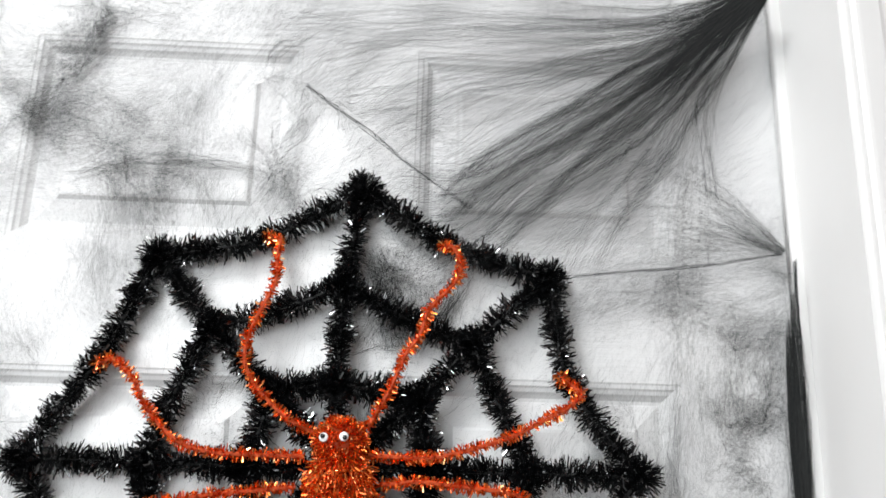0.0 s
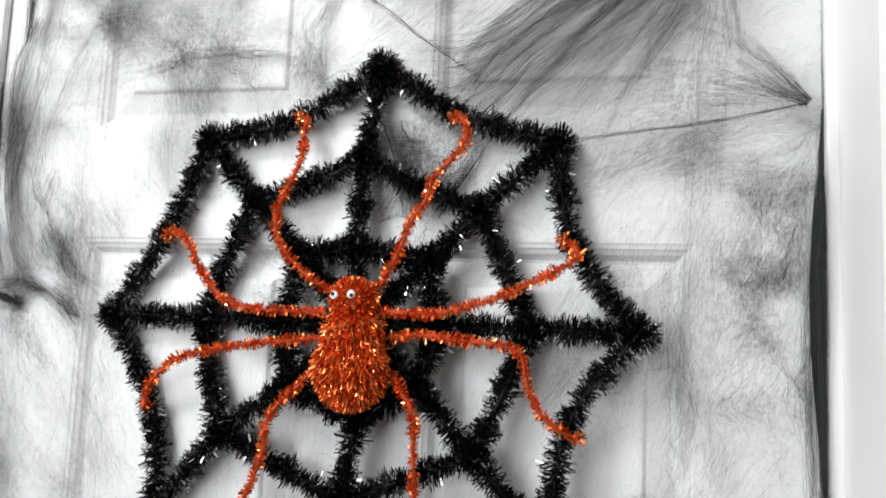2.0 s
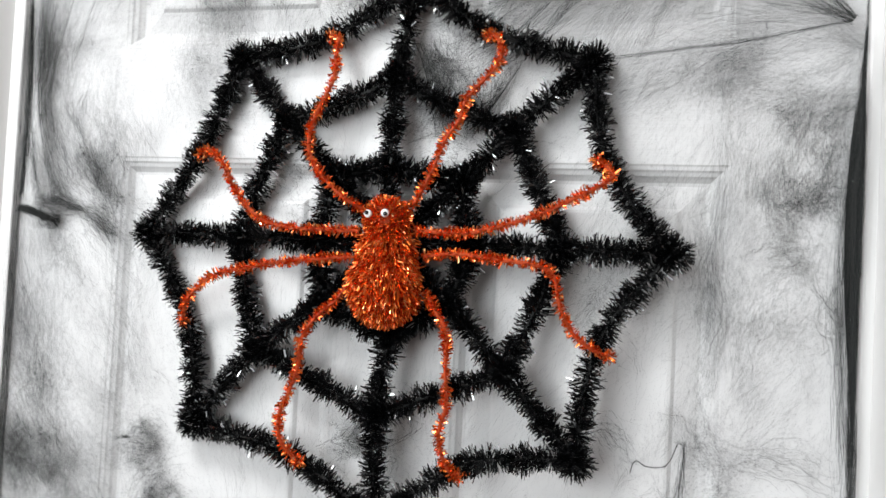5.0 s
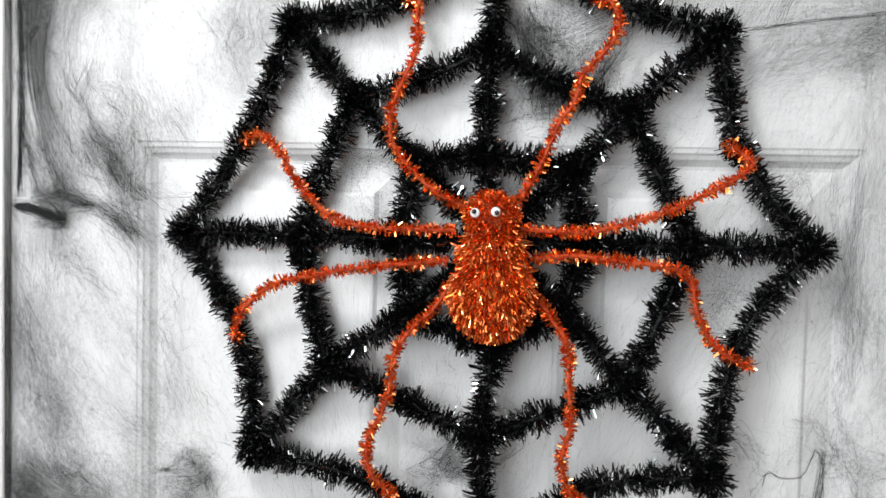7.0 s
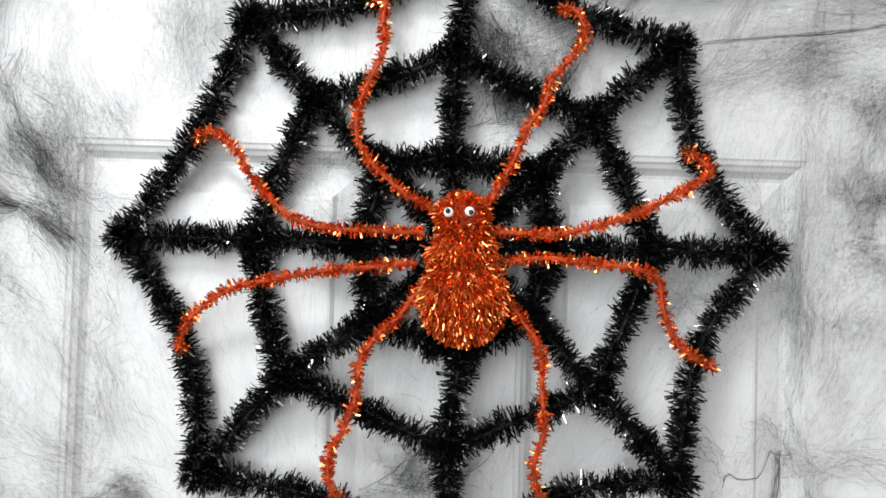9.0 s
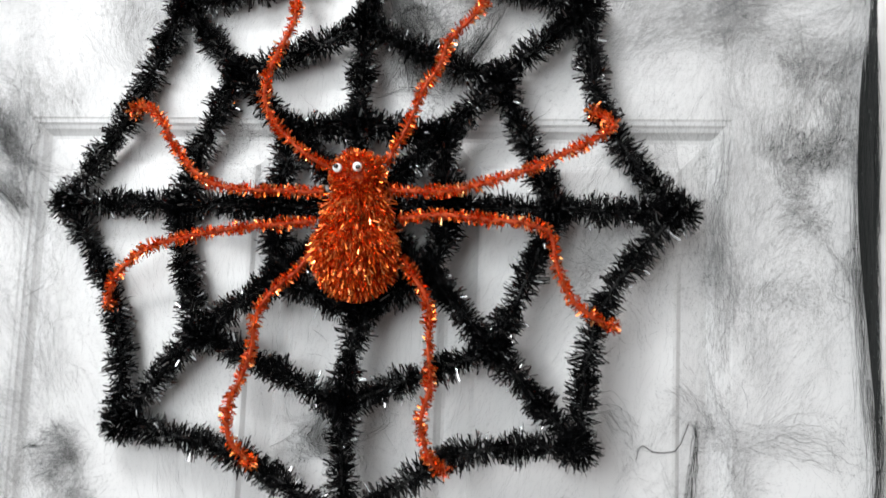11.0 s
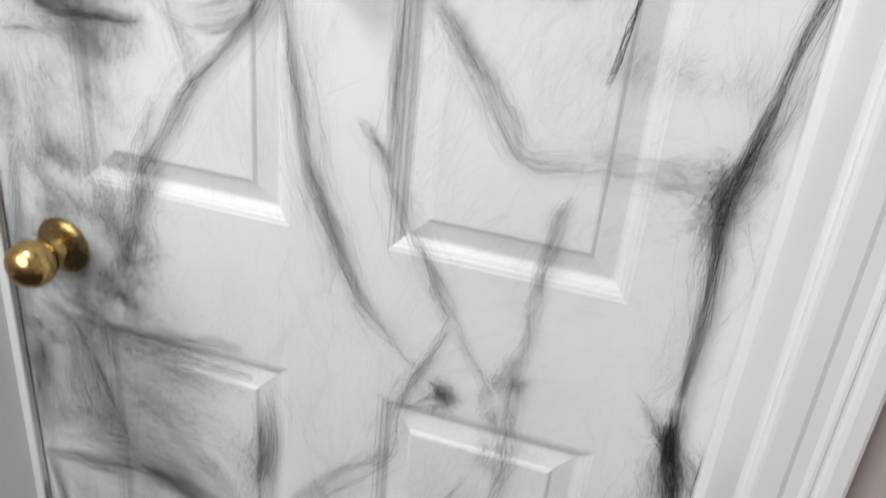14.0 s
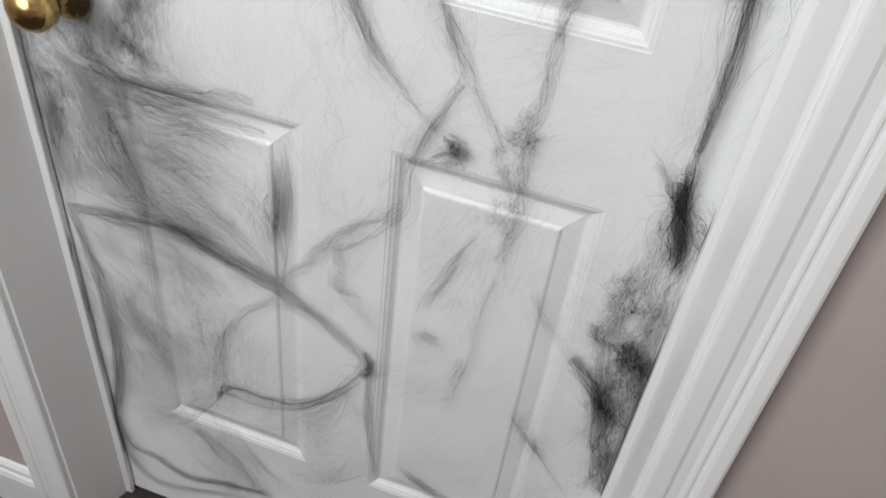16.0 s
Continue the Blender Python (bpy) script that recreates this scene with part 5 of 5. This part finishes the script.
bundle("drawn_line", [(0.295, 1.515), (0.329, 1.521), (0.358, 1.500)], 0.005, 0.005, 80, 0.1, -0.006, -0.006, 0.006, 0.15)
bundle("drawn_line", [(0.300, 1.463), (0.333, 1.473), (0.365, 1.450)], 0.006, 0.006, 90, 0.1, -0.006, -0.006, 0.006, 0.15)
bundle("drawn_line", [(0.316, 1.637), (0.342, 1.624), (0.363, 1.628)], 0.006, 0.006, 80, 0.1, -0.006, -0.006, 0.006, 0.15)
smoke([(0.312, 1.551), (0.358, 1.535)], 0.022, 85, 0.1)
smoke([(0.333, 1.439), (0.365, 1.416)], 0.02, 60, 0.1)
smoke([(0.371, 1.651), (0.374, 1.510)], 0.012, 78, 0.126)
bundle("drawn_line", [(0.286, 1.675), (0.280, 1.559), (0.275, 1.418)], 0.006, 0.006, 80, 0.08, -0.006, -0.006, 0.0015, 0.15)
bundle("drawn_line", [(0.302, 1.560), (0.298, 1.403)], 0.005, 0.006, 70, 0.08, -0.006, -0.006, 0.0015, 0.15)
smoke([(-0.230, 1.337), (-0.230, 1.295)], 0.018, 260, 0.12)
smoke([(-0.215, 1.790), (-0.163, 1.752), (-0.134, 1.748)], 0.022, 260, 0.12)
smoke([(-0.137, 1.821), (-0.102, 1.806)], 0.016, 120, 0.12)
smoke([(-0.277, 1.824), (-0.263, 1.793)], 0.02, 170, 0.12)
bundle("drawn_line", [(-0.288, 1.803), (-0.271, 1.783), (-0.240, 1.738)], 0.006, 0.006, 90, 0.11, -0.006, -0.006, 0.0015, 0.15)
smoke([(-0.020, 1.748), (-0.057, 1.736)], 0.012, 160, 0.12)
smoke([(0.323, 1.565), (0.330, 1.543)], 0.012, 70, 0.12)
smoke([(0.279, 1.808), (0.257, 1.760)], 0.02, 70, 0.09)
# packed dense into a solid dark band along the door's right edge
sheet([(0.382, 1.654), (0.383, 1.597), (0.384, 1.510), (0.385, 1.424), (0.384, 1.355)], [(0.377, 1.645), (0.373, 1.575), (0.373, 1.509), (0.377, 1.444), (0.382, 1.380)], 520, 0.24)
bundle("drawn_line", [(-0.381, 1.538), (-0.359, 1.532), (-0.333, 1.525)], 0.003, 0.003, 420, 0.2, -0.006, -0.006, 0.0015, 0.15)
bundle("drawn_line", [(-0.364, 1.543), (-0.334, 1.545), (-0.308, 1.537)], 0.003, 0.003, 260, 0.16, -0.006, -0.006, 0.0015, 0.15)
bundle("drawn_line", [(-0.311, 1.539), (-0.294, 1.527), (-0.274, 1.511)], 0.002, 0.002, 110, 0.13, -0.006, -0.006, 0.0015, 0.15)
bundle("drawn_line", [(-0.373, 1.615), (-0.366, 1.575), (-0.357, 1.546)], 0.002, 0.002, 120, 0.14, -0.006, -0.006, 0.0015, 0.15)
bundle("drawn_line", [(-0.370, 1.615), (-0.357, 1.587), (-0.338, 1.547)], 0.002, 0.002, 90, 0.12, -0.006, -0.006, 0.0015, 0.15)
bundle("drawn_line", [(-0.315, 1.604), (-0.298, 1.577), (-0.277, 1.551)], 0.003, 0.004, 130, 0.12, -0.006, -0.006, 0.0015, 0.15)
bundle("drawn_line", [(-0.358, 1.672), (-0.335, 1.638), (-0.310, 1.599)], 0.003, 0.003, 70, 0.1, -0.006, -0.006, 0.0015, 0.15)
bundle("drawn_line", [(0.295, 1.724), (0.338, 1.714), (0.381, 1.707)], 0.002, 0.001, 60, 0.1, -0.006, -0.006, 0.0015, 0.15)
bundle("drawn_line", [(0.287, 1.706), (0.330, 1.704), (0.359, 1.695), (0.380, 1.681)], 0.004, 0.003, 80, 0.1, -0.006, -0.006, 0.0015, 0.15)
bundle("drawn_line", [(0.310, 1.673), (0.339, 1.673), (0.368, 1.670)], 0.003, 0.002, 50, 0.1, -0.006, -0.006, 0.0015, 0.15)
bundle("drawn_line", [(0.263, 1.651), (0.297, 1.665), (0.339, 1.663), (0.362, 1.657)], 0.002, 0.002, 45, 0.1, -0.006, -0.006, 0.0015, 0.15)
smoke([(0.271, 1.678), (0.301, 1.673)], 0.02, 110, 0.09)
smoke([(0.304, 1.578), (0.330, 1.567), (0.359, 1.566)], 0.01, 110, 0.1)
smoke([(0.318, 1.547), (0.331, 1.525)], 0.01, 60, 0.1)
bundle("drawn_line", [(0.378, 1.685), (0.373, 1.641), (0.358, 1.597), (0.342, 1.574)], 0.004, 0.012, 120, 0.11, -0.006, -0.006, 0.004, 0.15)
smoke([(-0.224, 1.020), (-0.227, 0.921), (-0.244, 0.860)], 0.016, 420, 0.13)
bundle("drawn_line", [(-0.195, 1.091), (-0.211, 1.022), (-0.233, 0.933), (-0.226, 0.893)], 0.005, 0.006, 130, 0.13, -0.006, -0.006, 0.0015, 0.15)
smoke([(-0.359, 0.844), (-0.359, 0.765), (-0.362, 0.723)], 0.014, 420, 0.17)
bundle("drawn_line", [(-0.327, 0.874), (-0.289, 0.855), (-0.242, 0.838), (-0.181, 0.833)], 0.006, 0.004, 170, 0.13, -0.006, -0.006, 0.004, 0.15)
smoke([(-0.305, 0.843), (-0.258, 0.795)], 0.03, 300, 0.12)
smoke([(-0.352, 1.062), (-0.338, 1.015)], 0.016, 150, 0.12)
smoke([(-0.317, 1.118), (-0.288, 1.039)], 0.035, 260, 0.12)
smoke([(-0.332, 1.292), (-0.287, 1.317)], 0.03, 260, 0.12)
smoke([(-0.258, 1.139), (-0.196, 1.080)], 0.03, 200, 0.1)
smoke([(-0.273, 1.230), (-0.314, 1.170)], 0.03, 200, 0.11)
smoke([(0.040, 1.663), (0.071, 1.642), (0.088, 1.630)], 0.02, 420, 0.12)
bundle("drawn_line", [(0.026, 1.688), (0.057, 1.659), (0.093, 1.626)], 0.014, 0.016, 260, 0.11, -0.006, -0.006, 0.002, 0.15)
smoke([(-0.016, 1.353), (-0.006, 1.328)], 0.014, 160, 0.11)
smoke([(-0.098, 1.577), (-0.059, 1.561)], 0.012, 160, 0.11)
sheet([(0.022, 1.704), (0.036, 1.662), (0.046, 1.607)], [(0.117, 1.687), (0.092, 1.643), (0.072, 1.608)], 420, 0.12)
bundle("corner_fan", [(0.356, 1.931), (0.310, 1.885), (0.238, 1.827), (0.179, 1.783), (0.132, 1.741), (0.109, 1.710)], 0.004, 0.026, 420, 0.12, -0.045, -0.012, 0.004, 0.15)
bundle("corner_fan", [(0.360, 1.924), (0.336, 1.911), (0.299, 1.876), (0.268, 1.845)], 0.004, 0.006, 160, 0.2, -0.045, -0.04, 0.001, 0.3)
bundle("drawn_line", [(-0.132, 1.821), (-0.102, 1.809), (-0.075, 1.781)], 0.003, 0.003, 110, 0.11, -0.006, -0.006, 0.004, 0.15)
bundle("drawn_line", [(-0.223, 1.749), (-0.169, 1.764), (-0.122, 1.766), (-0.078, 1.760), (-0.058, 1.746)], 0.002, 0.002, 120, 0.11, -0.006, -0.006, 0.004, 0.15)
bundle("drawn_line", [(-0.220, 1.916), (-0.223, 1.882), (-0.233, 1.848), (-0.253, 1.820), (-0.267, 1.788)], 0.005, 0.005, 200, 0.11, -0.006, -0.006, 0.004, 0.15)
bundle("drawn_line", [(-0.153, 1.793), (-0.168, 1.762), (-0.137, 1.738)], 0.004, 0.004, 110, 0.11, -0.006, -0.006, 0.004, 0.15)
bundle("drawn_line", [(-0.052, 1.788), (-0.025, 1.815), (-0.007, 1.843)], 0.003, 0.003, 80, 0.11, -0.006, -0.006, 0.004, 0.15)
bundle("drawn_line", [(-0.288, 1.829), (-0.268, 1.798), (-0.260, 1.778)], 0.005, 0.005, 150, 0.11, -0.006, -0.006, 0.004, 0.15)
bundle("drawn_line", [(-0.038, 1.737), (-0.057, 1.739), (-0.063, 1.756)], 0.003, 0.003, 80, 0.11, -0.006, -0.006, 0.004, 0.15)
bundle("drawn_line", [(-0.195, 1.818), (-0.175, 1.777), (-0.177, 1.751)], 0.004, 0.004, 90, 0.11, -0.006, -0.006, 0.004, 0.15)
bundle("drawn_line", [(-0.266, 1.814), (-0.231, 1.805), (-0.194, 1.776)], 0.004, 0.004, 80, 0.11, -0.006, -0.006, 0.004, 0.15)
bundle("drawn_line", [(0.311, 1.762), (0.335, 1.742), (0.377, 1.709)], 0.003, 0.003, 70, 0.11, -0.006, -0.006, 0.004, 0.15)
bundle("drawn_line", [(0.262, 1.646), (0.310, 1.657), (0.352, 1.649)], 0.004, 0.004, 80, 0.11, -0.006, -0.006, 0.004, 0.15)
bundle("drawn_line", [(0.330, 1.667), (0.335, 1.611), (0.318, 1.556)], 0.005, 0.005, 100, 0.11, -0.006, -0.006, 0.004, 0.15)
bundle("drawn_line", [(0.345, 1.611), (0.361, 1.584), (0.349, 1.548)], 0.005, 0.005, 90, 0.11, -0.006, -0.006, 0.004, 0.15)
smoke([(-0.236, 1.904), (-0.238, 1.853)], 0.012, 260, 0.14)
marbling(10, (-0.37, -0.14, 0.30, 1.05), 2.0, 0.8, 0.09)
marbling(10, (-0.34, 0.05, 1.68, 1.95), 0.6, 0.9, 0.10)
marbling(8, (0.22, 0.36, 1.25, 1.65), 1.4, 0.7, 0.08)
marbling(6, (-0.38, -0.20, 1.2, 1.95), 1.9, 0.5, 0.09)
UPPER_HOLES = [(-0.289, 1.645, 0.07, 0.045), (-0.022, 1.663, 0.07, 0.03), (0.358, 1.811, 0.03, 0.09)]
LOWER_HOLES = [(-0.128, 1.258, 0.045, 0.05), (-0.100, 0.948, 0.09, 0.06), (-0.064, 0.501, 0.07, 0.05), (0.268, 0.887, 0.06, 0.12), (0.302, 1.111, 0.05, 0.12), (0.030, 1.116, 0.03, 0.10), (0.017, 0.844, 0.04, 0.05)]
veil(22000, 0.11, 0.020, (-0.385, 0.37, 1.62, 1.95), UPPER_HOLES, 0.5, 0.3)
veil(10000, 0.11, 0.019, (-0.385, 0.37, 1.25, 1.65), UPPER_HOLES, 1.2, 0.3)
veil(6000, 0.12, 0.026, (-0.385, -0.22, 1.0, 1.70), UPPER_HOLES, 1.9, 0.25)
veil(13000, 0.11, 0.018, (-0.385, 0.37, -0.02, 1.30), LOWER_HOLES, 1.5, 0.3)
veil(10000, 0.10, 0.030, (-0.385, -0.10, 0.25, 0.95), LOWER_HOLES, 2.2, 0.35)
PATCHY = (0.02, 0.42)
veil(9000, 0.030, 0.050, (-0.385, -0.19, 0.86, 1.34), LOWER_HOLES, 1.9, 0.8, PATCHY)
veil(9000, 0.028, 0.050, (-0.385, -0.16, 0.05, 1.30), LOWER_HOLES, 1.8, 0.7, PATCHY)
veil(7000, 0.030, 0.036, (-0.20, 0.37, 0.05, 1.30), LOWER_HOLES, 1.5, 0.6, PATCHY)
veil(9000, 0.030, 0.044, (-0.385, 0.10, 1.62, 1.95), UPPER_HOLES, 0.6, 0.8, PATCHY)
veil(5000, 0.030, 0.040, (0.20, 0.37, 1.20, 1.72), UPPER_HOLES, 1.2, 0.8, PATCHY)
veil(5000, 0.035, 0.044, (-0.385, -0.22, 1.25, 1.70), UPPER_HOLES, 1.9, 0.6, PATCHY)
for name, (v, f, _) in HEAP.items():
    raw(name, np.concatenate(v).tolist(), np.concatenate(f).tolist(), FIBRE, cobweb)["kind"] = "stuff"

# shiny flecks caught in the cobweb
SILVER, _, _ = material("silver_foil", (0.9, 0.9, 0.9), 0.12, 1.0)
for fx, fz, size, turn in ((-0.190, 1.262, 0.0042, 0.4), (-0.200, 1.262, 0.0032, 1.3)):
    bm = bmesh.new()
    bmesh.ops.create_icosphere(bm, subdivisions=1, radius=size, matrix=pose(0, 0, 0, 20, 50 * turn, 30) @ Matrix.Diagonal((1, 0.5, 0.8, 1)))
    fleck = tagged(part("foil_fleck", bm, SILVER), "tiny shiny silver foil fleck caught in the cobweb", "foil fleck", "flecks in the cobweb")
    fleck.location = (fx, -0.009, fz)
